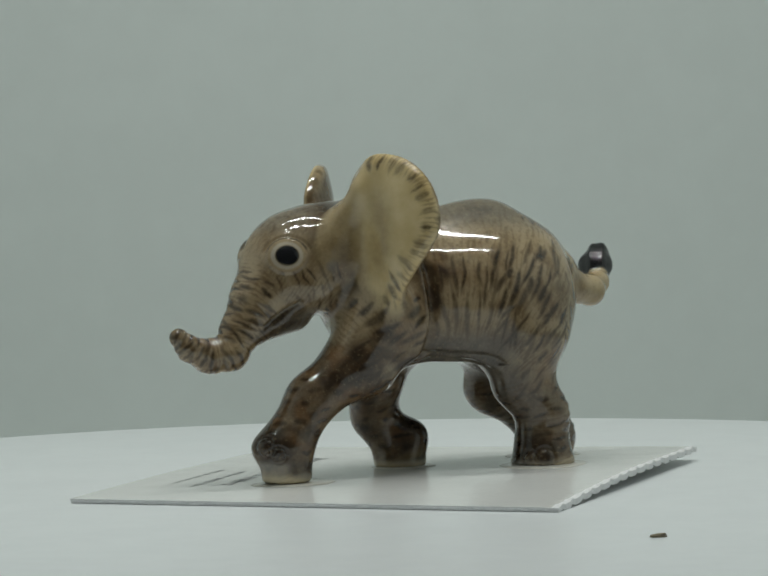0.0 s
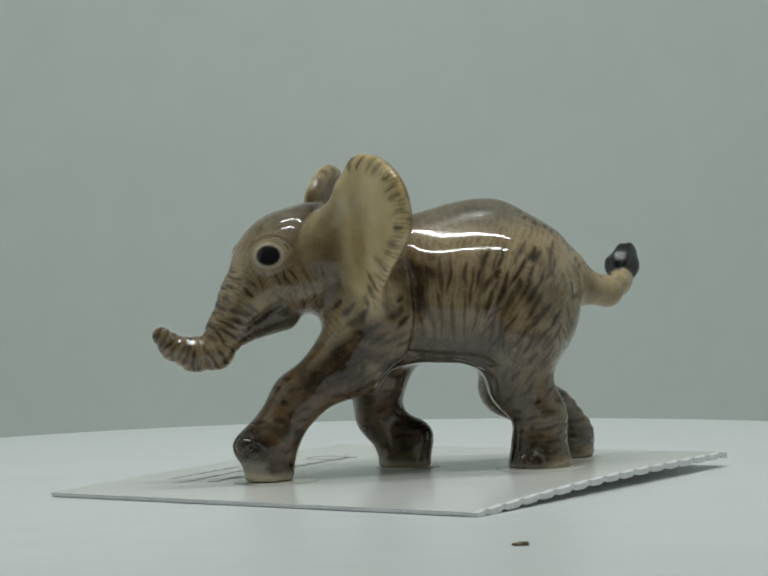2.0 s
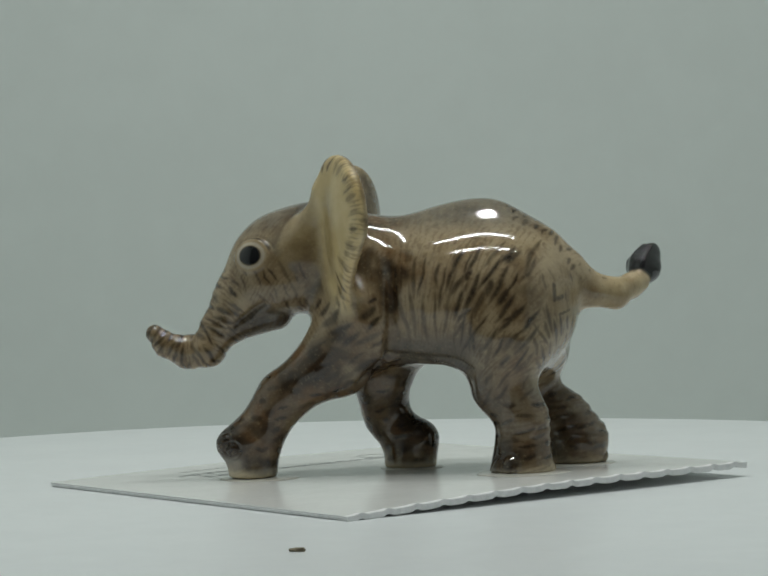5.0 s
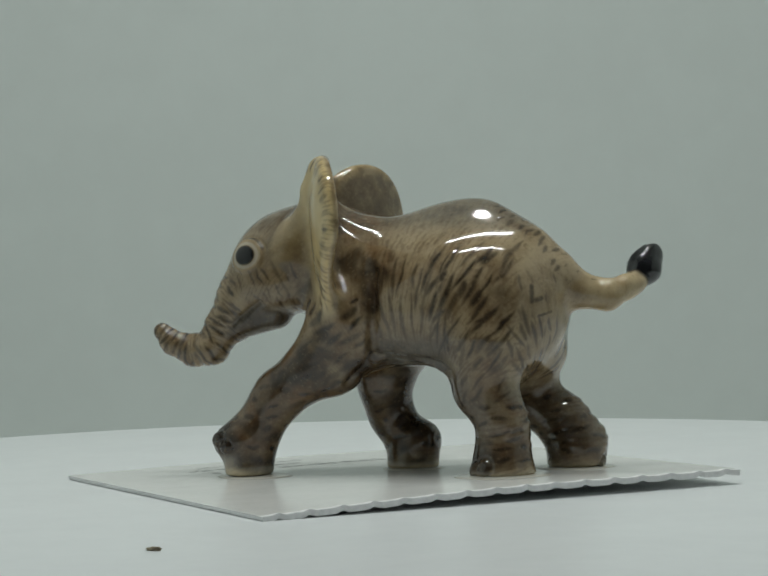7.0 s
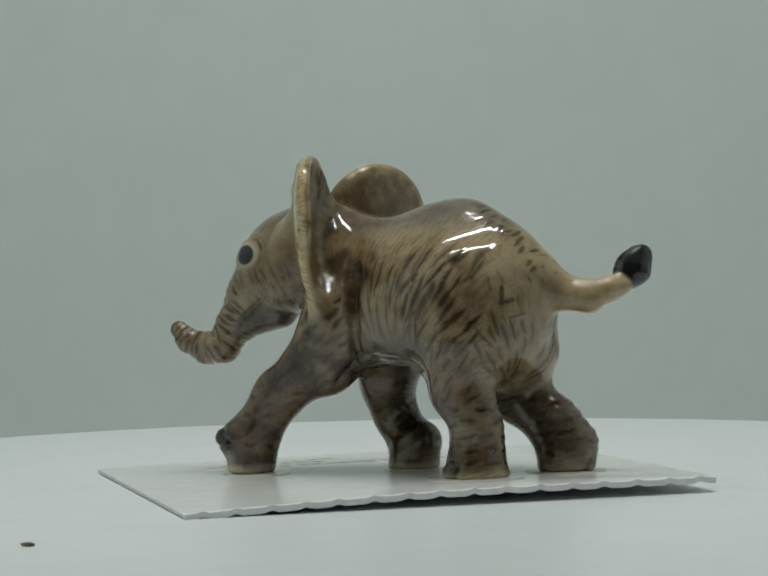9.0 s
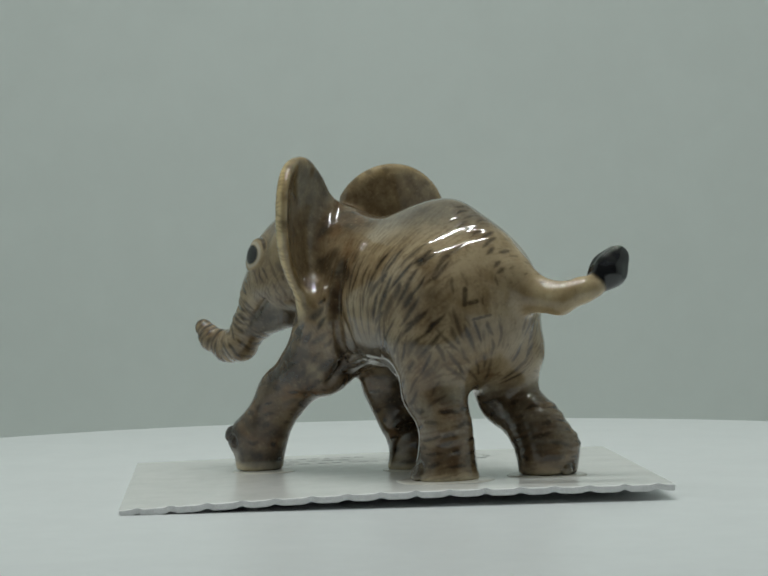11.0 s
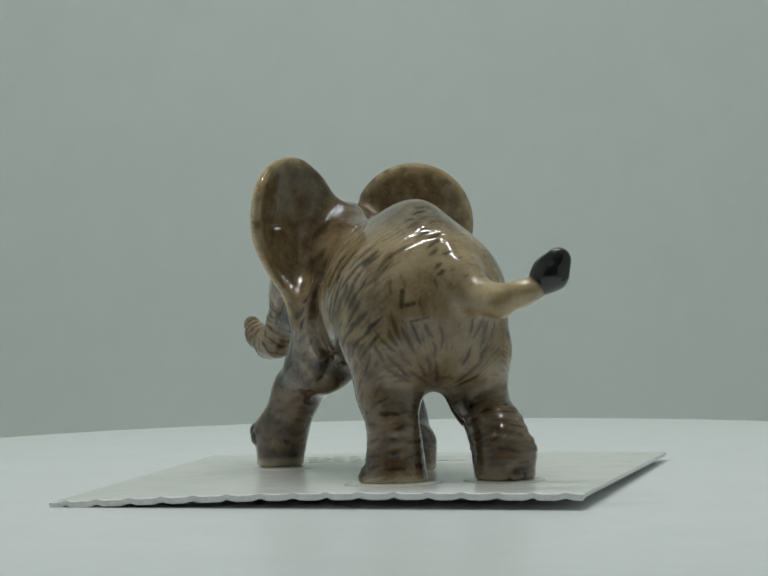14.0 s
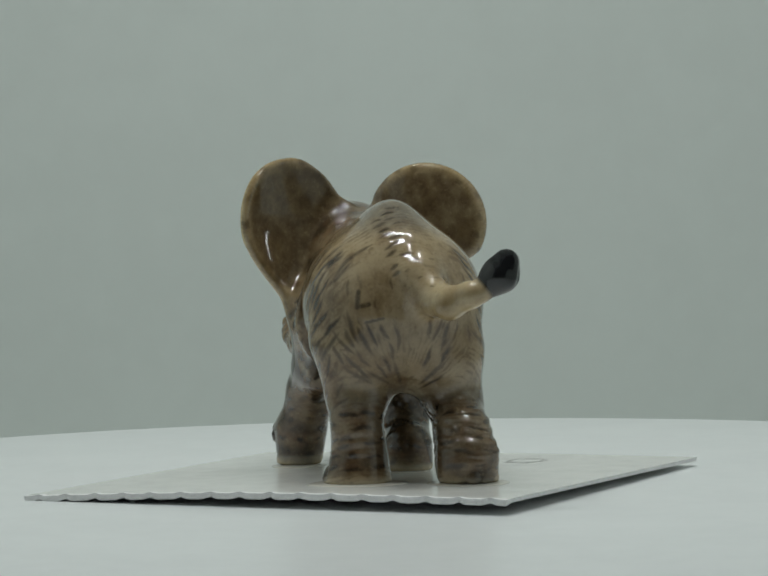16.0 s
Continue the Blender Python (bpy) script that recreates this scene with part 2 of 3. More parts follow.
def flat_patch(bm, corners):
    """A thin printed patch just above the card."""
    low = [bm.verts.new(card_point(u, v, CARD_T + 0.004)) for u, v in corners]
    high = [bm.verts.new(card_point(u, v, CARD_T + 0.02)) for u, v in corners]
    n = len(corners)
    bm.faces.new(high)
    bm.faces.new(low[::-1])
    for i in range(n):
        bm.faces.new((low[i], low[(i + 1) % n], high[(i + 1) % n], high[i]))


def print_bars(u, start, stop, tall):
    bm, v = bmesh.new(), start
    while v < stop:
        n = random.uniform(0.5, 1.5)
        h = tall * random.uniform(0.45, 1.0)
        flat_patch(bm, [(u - h, v), (u + h, v), (u + h, v + n), (u - h, v + n)])
        v += n + random.uniform(0.3, 1.0)
    bmesh.ops.recalc_face_normals(bm, faces=bm.faces)
    return bm


def print_ring(u, v, ru, rv):
    bm = bmesh.new()
    steps = 40
    for i in range(steps):
        a, b = 2 * math.pi * i / steps, 2 * math.pi * (i + 1) / steps
        flat_patch(bm, [(u + r * ru * math.cos(g), v + r * rv * math.sin(g)) for g, r in ((a, 0.93), (b, 0.93), (b, 1.05), (a, 1.05))])
    bmesh.ops.recalc_face_normals(bm, faces=bm.faces)
    return bm


# ---- the elephant: rounded masses blended into one glazed body (X forward, Y to its left, Z up) ----
FACING = 197.0


def ellipsoid(p, c, r):
    q = (p - np.array(c)) / np.array(r)
    k0 = np.linalg.norm(q, axis=-1)
    k1 = np.linalg.norm(q / np.array(r), axis=-1)
    return k0 * (k0 - 1) / np.maximum(k1, 1e-6)


def cone(p, a, b, ra, rb, wide=(1, 1, 1)):
    """A limb from a to b whose radius goes from ra to rb."""
    s = 1 / np.array(wide)
    a, b, p = np.array(a) * s, np.array(b) * s, p * s
    ab = b - a
    h = np.clip(((p - a) @ ab) / (ab @ ab), 0, 1)
    return np.linalg.norm(p - a - h[..., None] * ab, axis=-1) - (ra + (rb - ra) * h)


def chain(p, joints, wide=(1, 1, 1), k=0.8):
    d = None
    for (ax, ay, az, ra), (bx, by, bz, rb) in zip(joints, joints[1:]):
        e = cone(p, (ax, ay, az), (bx, by, bz), ra, rb, wide)
        d = e if d is None else blend(d, e, k)
    return d


def blend(a, b, k):
    h = np.maximum(k - np.abs(a - b), 0) / k
    return np.minimum(a, b) - h * h * k * 0.25


TRUNK = [(12.70, 3.27, 22.58, 3.65), (14.87, 3.86, 19.99, 3.17), (17.24, 4.54, 17.12, 2.06), (18.39, 5.24, 14.67, 1.85), (20.78, 5.18, 14.39, 1.79), (23.10, 5.90, 15.25, 1.30), (24.35, 6.05, 16.55, 1.05)]
LEG_FL = [(0.72, 4.68, 17.41, 5.63), (5.20, 5.61, 12.52, 3.19), (9.63, 6.08, 9.40, 2.72), (12.75, 6.90, 4.70, 2.65), (13.00, 7.30, 0.00, 2.75)]
LEG_FR = [(-0.81, -1.92, 14.89, 4.79), (0.11, -1.56, 10.13, 2.85), (0.08, -2.96, 6.52, 2.32), (-2.68, -2.63, 3.23, 2.36), (-2.93, -2.22, 0.20, 3.15)]
LEG_RL = [(-15.18, 5.13, 15.10, 5.24), (-15.01, 5.37, 10.30, 3.22), (-17.64, 6.02, 6.84, 2.41), (-17.12, 5.62, 3.80, 2.72), (-17.19, 5.92, 0.50, 4.00)]
LEG_RR = [(-16.08, -3.63, 13.69, 4.92), (-14.90, -5.19, 9.08, 2.82), (-20.06, -4.88, 6.12, 2.81), (-21.96, -4.61, 3.09, 2.80), (-21.20, -5.43, 0.30, 3.25)]
TAIL = [(-21.28, -0.31, 22.29, 2.36), (-23.36, -1.20, 20.42, 1.61), (-26.46, -2.38, 20.06, 1.65), (-28.11, -4.16, 20.87, 1.29), (-28.80, -5.10, 21.21, 1.20)]
TAIL_ROOT = [(-19.20, 0.60, 25.20, 1.40), (-21.90, -0.20, 22.60, 1.45), (-24.30, -1.50, 20.70, 1.40)]
TUFT = [(-28.68, -5.55, 21.43, 1.21), (-29.17, -7.09, 22.87, 1.84), (-29.74, -7.71, 24.24, 1.34)]
RIDGE = [(-20.15, 0.31, 23.53, 1.14), (-19.52, 0.66, 26.08, 0.88), (-14.19, 0.67, 29.04, 1.18), (-10.94, 0.50, 28.20, 1.00), (-6.14, 1.00, 27.30, 0.80), (-2.16, 1.32, 26.39, 1.66)]
EAR_FOLD = [(8.00, 6.00, 25.50, 1.40), (5.70, 7.00, 29.50, 0.75), (4.30, 8.20, 32.20, 0.60), (3.00, 9.00, 34.30, 0.45)]
EYES = ((12.5, 7.6, 25.1), (14.3, 0.4, 25.1))
EAR_L = dict(root=(4.18, 5.39), turn=117.7, disc=(5.00, 28.90, 6.98), tip=(2.1, 19.3, 3.1), cup=0.036)
EAR_R = dict(root=(7.25, 0.64), turn=-111.3, disc=(7.75, 28.30, 6.95), tip=(3.48, 20.45, 1.61), cup=0.044)


def ear_frame(p, ear):
    """Ear space: u away from the head, v up, w through the leaf."""
    c, s = math.cos(radians(ear["turn"])), math.sin(radians(ear["turn"]))
    x, y = p[..., 0] - ear["root"][0], p[..., 1] - ear["root"][1]
    u, w, v = x * c + y * s, -x * s + y * c, p[..., 2]
    du, dv, r = ear["disc"]
    return u, v, w - ear["cup"] * ((u - du) ** 2 + 0.5 * (v - dv) ** 2) + ear["cup"] * r * r * 0.4


def ear_flat(u, v, ear):
    (au, av, ra), (bu, bv, rb) = ear["disc"], ear["tip"]
    q = np.stack([u, v], -1)
    ab = np.array([bu - au, bv - av])
    h = np.clip(((q - np.array([au, av])) @ ab) / (ab @ ab), 0, 1)
    hh = h * h * (3 - 2 * h) * 0.35 + h * 0.65
    return np.linalg.norm(q - np.array([au, av]) - h[..., None] * ab, axis=-1) - (ra + (rb - ra) * hh)


def ear_leaf(p, ear):
    u, v, w = ear_frame(p, ear)
    d = ear_flat(u, v, ear) + 0.62
    q = np.abs(w) - 0.1
    return np.sqrt(np.maximum(d, 0) ** 2 + np.maximum(q, 0) ** 2) + np.minimum(np.maximum(d, q), 0) - 0.62


MASS = {
    "torso": (-10.63, 0.66, 20.06, 10.90, 9.10, 7.92),
    "rump": (-14.78, 0.74, 19.42, 8.07, 9.06, 9.06),
    "shoulder": (-0.40, 0.90, 19.88, 7.27, 6.85, 7.37),
    "crown": (9.34, 2.16, 25.01, 6.27, 5.61, 5.29),
    "cheek": (10.02, 3.49, 21.89, 5.14, 4.55, 3.48),
    "toe_fl": (15.10, 7.70, 4.30, 2.10, 2.50, 1.75),
    "elbow": (2.81, 5.45, 12.06, 2.97, 3.00, 2.81),
    "heel_fr": (-4.33, -2.15, 4.09, 2.03, 2.58, 2.16),
    "heel_rr": (-22.73, -5.72, 4.22, 2.15, 2.71, 1.94)}
NECK = [(0.50, 0.76, 22.74, 5.47), (5.79, 1.81, 25.87, 5.36)]
JAW = [(10.87, 3.87, 18.60, 1.86), (14.84, 4.65, 17.47, 1.06)]


def mass(p, key):
    return ellipsoid(p, MASS[key][:3], MASS[key][3:])


def saddle(p):
    """The barrel with its sloping, roof-like upper flanks, running along X."""
    x, y, z = p[..., 0], p[..., 1] - 0.7, p[..., 2]
    top = np.interp(x, (-19.0, -14.0, -11.0, -8.0, -5.0, -1.0), (28.3, 31.0, 31.2, 30.8, 29.9, 27.8))
    low = np.interp(x, (-19.0, -15.0, -11.0, -6.0, -1.0), (7.6, 9.0, 9.25, 8.75, 7.7))
    high, foot = low * 0.1, 19.5
    lift = top - high - foot
    lean = (low - high) / lift
    h = np.clip((z - foot) / lift - np.abs(y) * lean / (lift * np.sqrt(np.maximum(1 - lean * lean, 0.1))), 0, 1)
    d = np.hypot(y, z - foot - h * lift) - (low + (high - low) * h)
    return -blend(-d, -(np.abs(x + 9.0) - 6.5), 4.0)


def trunk_of_body(p):
    d = blend(mass(p, "torso"), mass(p, "rump"), 2.0)
    d = blend(d, saddle(p), 1.5)
    d = blend(d, mass(p, "shoulder"), 3.0)
    d = blend(d, chain(p, RIDGE), 3.5)
    return blend(d, chain(p, NECK), 3.0) - 0.19


def leg_masses(p):
    return {"leg_fl": blend(blend(chain(p, LEG_FL, k=1.5), mass(p, "toe_fl"), 1.2), mass(p, "elbow"), 1.2),
            "leg_fr": blend(chain(p, LEG_FR, k=1.5), mass(p, "heel_fr"), 1.2), "leg_rl": chain(p, LEG_RL, k=1.5),
            "leg_rr": blend(chain(p, LEG_RR, k=1.5), mass(p, "heel_rr"), 1.0)}


def body_masses(p, body=None, legs=True):
    m = {"body": trunk_of_body(p) if body is None else body}
    if legs:
        m.update(leg_masses(p))
    h = blend(mass(p, "crown"), mass(p, "cheek"), 2.0)
    h = blend(h, chain(p, JAW), 0.8)
    for e in EYES:
        h = blend(h, ellipsoid(p, (e[0] - 0.3, e[1] + (-0.8 if e[1] > 3 else 0.8), e[2]), (1.8, 1.3, 1.7)), 1.0)
    m["head"] = h
    m["trunk"] = chain(p, TRUNK)
    m["tail"] = blend(chain(p, TAIL), chain(p, TAIL_ROOT), 1.6)
    m["tuft"] = chain(p, TUFT)
    m["ear_l"] = blend(ear_leaf(p, EAR_L), chain(p, EAR_FOLD), 2.6)
    m["ear_r"] = ear_leaf(p, EAR_R)
    return m


FOOT_PLANE = (0.70, -0.0165, 0.006)      # height of the soles and their slope along X and Y
JOINS = [("head", 2.0), ("trunk", 3.0), ("legs", 1.8), ("tail", 1.4), ("tuft", 0.3), ("ear_l", 2.2), ("ear_r", 1.3)]


def all_legs(m):
    return np.minimum(np.minimum(m["leg_fl"], m["leg_fr"]), np.minimum(m["leg_rl"], m["leg_rr"]))


def whole(p, body=None, legs=None):
    m = body_masses(p, body, legs is None)
    m["legs"] = all_legs(m) if legs is None else legs
    belly = 12.75 - 0.3 * np.maximum(0, -8.5 - p[..., 0]) - 0.6 * np.maximum(0, p[..., 0] - 0.5)
    d = -blend(-m["body"], -(belly - p[..., 2]), 0.7)
    for key, k in JOINS:
        d = blend(d, m[key], k)
    sole = FOOT_PLANE[0] + FOOT_PLANE[1] * p[..., 0] + FOOT_PLANE[2] * p[..., 1]
    return -blend(-d, -(sole - p[..., 2]), 0.5)


def skin(field, low, high, step):
    """The surface where field is zero, as a net of quads with one vertex a cell."""
    ax = [np.arange(a, b, step) for a, b in zip(low, high)]
    vals = np.empty([len(a) for a in ax], np.float32)
    core, limb = np.empty_like(vals), np.empty_like(vals)
    slabs = [(slice(i, i + 16), np.stack(np.meshgrid(ax[0][i:i + 16], ax[1], ax[2], indexing="ij"), -1)) for i in range(0, len(ax[0]), 16)]
    for i, p in slabs:
        core[i] = trunk_of_body(p)
        limb[i] = all_legs(leg_masses(p)) - 0.1
    for _ in range(16):                     # soften the creases where the body's masses meet
        for axis in range(3):
            core = (np.roll(core, 2, axis) + 2 * core + np.roll(core, -2, axis)) / 4
    for _ in range(5):
        for axis in range(3):
            limb = (np.roll(limb, 2, axis) + 2 * limb + np.roll(limb, -2, axis)) / 4
    for i, p in slabs:
        vals[i] = field(p, core[i], limb[i])
    s = vals < 0
    nx, ny, nz = (n - 1 for n in s.shape)
    corners = [(i, j, k) for i in (0, 1) for j in (0, 1) for k in (0, 1)]
    count = sum(s[i:i + nx, j:j + ny, k:k + nz].astype(np.int8) for i, j, k in corners)
    cells = np.argwhere((count > 0) & (count < 8))
    index = np.full((nx, ny, nz), -1, np.int32)
    index[tuple(cells.T)] = np.arange(len(cells))
    total, hits = np.zeros((len(cells), 3)), np.zeros(len(cells))
    for a in corners:
        for axis in range(3):
            if a[axis]:
                continue
            b = list(a)
            b[axis] = 1
            va, vb = (vals[tuple((cells + np.array(c)).T)] for c in (a, b))
            cross = (va < 0) != (vb < 0)
            f = np.where(cross, va / np.where(cross, va - vb, 1), 0)
            place = np.array(a, float) + f[:, None] * np.eye(3)[axis]
            total += place * cross[:, None]
            hits += cross
    verts = np.array(low) + (cells + total / hits[:, None]) * step
    quads = []
    for axis in range(3):
        o1, o2 = [e for e in range(3) if e != axis]
        a, b = [slice(None)] * 3, [slice(None)] * 3
        a[axis], b[axis] = slice(0, -1), slice(1, None)
        cross = s[tuple(a)] != s[tuple(b)]
        at = np.argwhere(cross)
        at = at[(at[:, o1] > 0) & (at[:, o2] > 0) & (at[:, o1] < s.shape[o1] - 1) & (at[:, o2] < s.shape[o2] - 1)]
        inside = s[tuple(at.T)]
        e1, e2 = np.eye(3, dtype=int)[o1], np.eye(3, dtype=int)[o2]
        ring = [index[tuple((at - q).T)] for q in (0 * e1, e1, e1 + e2, e2)]
        quad = np.stack(ring, 1)
        turn = inside if axis != 1 else ~inside
        quad[~turn] = quad[~turn][:, ::-1]
        quads.append(quad)
    return verts, np.concatenate(quads)


def smooth01(x, a, b):
    t = np.clip((x - a) / (b - a), 0, 1)
    return t * t * (3 - 2 * t)


def along_chain(p, joints):
    best, arc, run = np.full(len(p), 1e9), np.zeros(len(p)), 0.0
    for (ax, ay, az, ra), (bx, by, bz, rb) in zip(joints, joints[1:]):
        a, b = np.array((ax, ay, az)), np.array((bx, by, bz))
        ab = b - a
        n = np.linalg.norm(ab)
        h = np.clip(((p - a) @ ab) / n ** 2, 0, 1)
        d = np.linalg.norm(p - a - h[:, None] * ab, axis=-1)
        arc = np.where(d < best, run + h * n, arc)
        best = np.minimum(best, d)
        run += n
    return arc


def refined(verts, quads):
    """One step of rounding: each quad becomes four (Catmull-Clark)."""
    n, m = len(verts), len(quads)
    face = verts[quads].mean(1)
    ends = np.stack([quads, np.roll(quads, -1, 1)], -1).reshape(-1, 2)
    key = np.sort(ends, 1)
    code, back, count = np.unique(key[:, 0].astype(np.int64) * n + key[:, 1], return_inverse=True, return_counts=True)
    back = back.reshape(-1)
    ea, eb = code // n, code % n
    owner = np.repeat(np.arange(m), 4)
    mid = (verts[ea] + verts[eb]) / 2
    around = np.stack([np.bincount(back, face[owner, i], len(code)) for i in range(3)], 1) / count[:, None]
    edge = (mid + around) / 2
    flat = quads.reshape(-1)
    deg = np.maximum(np.bincount(flat, minlength=n), 1)[:, None]
    mean_face = np.stack([np.bincount(flat, face[owner, i], n) for i in range(3)], 1) / deg
    both = np.concatenate([ea, eb])
    edges_at = np.maximum(np.bincount(both, minlength=n), 1)[:, None]
    mean_mid = np.stack([np.bincount(both, np.concatenate([mid[:, i]] * 2), n) for i in range(3)], 1) / edges_at
    moved = (mean_face + 2 * mean_mid + (deg - 3) * verts) / deg
    e = back.reshape(m, 4) + n
    f = np.arange(m) + n + len(code)
    four = [np.stack([quads[:, i], e[:, i], f, e[:, i - 1]], 1) for i in range(4)]
    return np.concatenate([moved, edge, face]), np.concatenate(four)


def normals_of(verts, quads):
    c = verts[quads]
    n = np.cross(c[:, 2] - c[:, 0], c[:, 3] - c[:, 1])
    total = np.stack([np.bincount(quads.reshape(-1), np.repeat(n[:, i], 4), len(verts)) for i in range(3)], 1)
    return total / np.maximum(np.linalg.norm(total, axis=1, keepdims=True), 1e-9)


def near_line(p, points):
    """Distance to a line of points, and how far along it (0 to 1)."""
    best, share = np.full(len(p), 1e9), np.zeros(len(p))
    for i, (a, b) in enumerate(zip(points, points[1:])):
        a, b = np.array(a), np.array(b)
        ab = b - a
        h = np.clip(((p - a) @ ab) / max(ab @ ab, 1e-9), 0, 1)
        d = np.linalg.norm(p - a - h[:, None] * ab, axis=1)
        share = np.where(d < best, (i + h) / (len(points) - 1), share)
        best = np.minimum(best, d)
    return best, share


SHOULDER_EDGE = [(-1.6, 6.0, 25.5), (-2.3, 7.9, 22.6), (-2.5, 9.3, 18.0), (-1.8, 7.9, 13.8), (1.7, 8.0, 10.6)]
BELLY_LIP = [(-2.6, 6.6, 13.1), (-7.0, 7.6, 12.7), (-11.0, 7.3, 12.5), (-13.0, 7.4, 11.5)]
MOUTH = [(16.2, 6.2, 16.6), (14.3, 6.6, 17.9), (12.6, 7.0, 19.0), (11.2, 7.3, 19.8)]
NAILS = [(15.9, 9.3, 4.7, 0.9), (14.6, 10.1, 3.7, 0.75), (-16.2, 9.2, 2.0, 0.9), (-14.4, 8.6, 1.9, 0.8), (-24.6, -4.9, 1.6, 0.7)]


def relief(p):
    """How far the modelled skin stands out: folds, wrinkles, lids and nails."""
    x, y, z = p.T
    d, at = near_line(p, SHOULDER_EDGE)
    behind = np.interp(z, (10.6, 13.8, 18.0, 22.6, 25.5), (1.7, -1.8, -2.5, -2.3, -1.6)) - x
    ends = smooth01(at, 0, 0.25) * smooth01(at, 1, 0.9)
    h = ends * (0.38 * np.exp(-(d / 0.75) ** 2) - 0.5 * np.exp(-((d - 1.1) / 0.6) ** 2) * smooth01(behind, 0.1, 0.8))
    d, at = near_line(p, BELLY_LIP)
    h += 0.24 * np.exp(-(d / 0.45) ** 2) - 0.22 * np.exp(-((d - 0.9) / 0.4) ** 2) * (z > 12.4)
    d, at = near_line(p, MOUTH)
    h -= 0.42 * np.exp(-(d / 0.42) ** 2)
    arc = along_chain(p, TRUNK)
    on = smooth01(chain(p, TRUNK), 0.9, 0.3) * smooth01(arc, 2.5, 5)
    h += 0.03 * on * np.sin(arc * 2 * math.pi / 1.05 + 1.2 * np.sin(y * 1.1))
    rear = smooth01(x, -18.6, -20.2) * smooth01(z, 3.2, 4.2) * smooth01(z, 9.6, 8.2)
    h += 0.05 * rear * np.sin(z * 2 * math.pi / 1.15 + 1.5 * np.sin(y * 0.8) + 0.4 * x)
    for e in EYES:
        q = np.linalg.norm((p - np.array(e)) / np.array((1.15, 1.15, 1.0)), axis=1)
        h += 0.12 * np.exp(-((q - 1.75) / 0.22) ** 2) - 0.16 * np.exp(-((q - 2.25) / 0.2) ** 2) * smooth01(z, e[2] + 0.2, e[2] + 1.0)
    for nx, ny, nz, r in NAILS:
        q = np.linalg.norm(p - np.array((nx, ny, nz)), axis=1) / r
        h += 0.18 * smooth01(q, 1.15, 0.5) - 0.14 * np.exp(-((q - 1.3) / 0.2) ** 2)
    lumps = np.sin(x * 0.9 + 0.7 * np.sin(z * 0.8)) * np.sin(z * 1.1 + y * 0.5) + 0.6 * np.sin(x * 2.1 + z * 1.3) * np.sin(y * 1.7 - z * 1.9)
    tuft = smooth01(chain(p, TUFT), 0.5, 0.1) * smooth01(z, 21.5, 22.3)
    h += 0.07 * tuft * np.sin((0.9 * x - 0.4 * y) * 4.6)
    return h + 0.02 * lumps * smooth01(z, 26, 20)


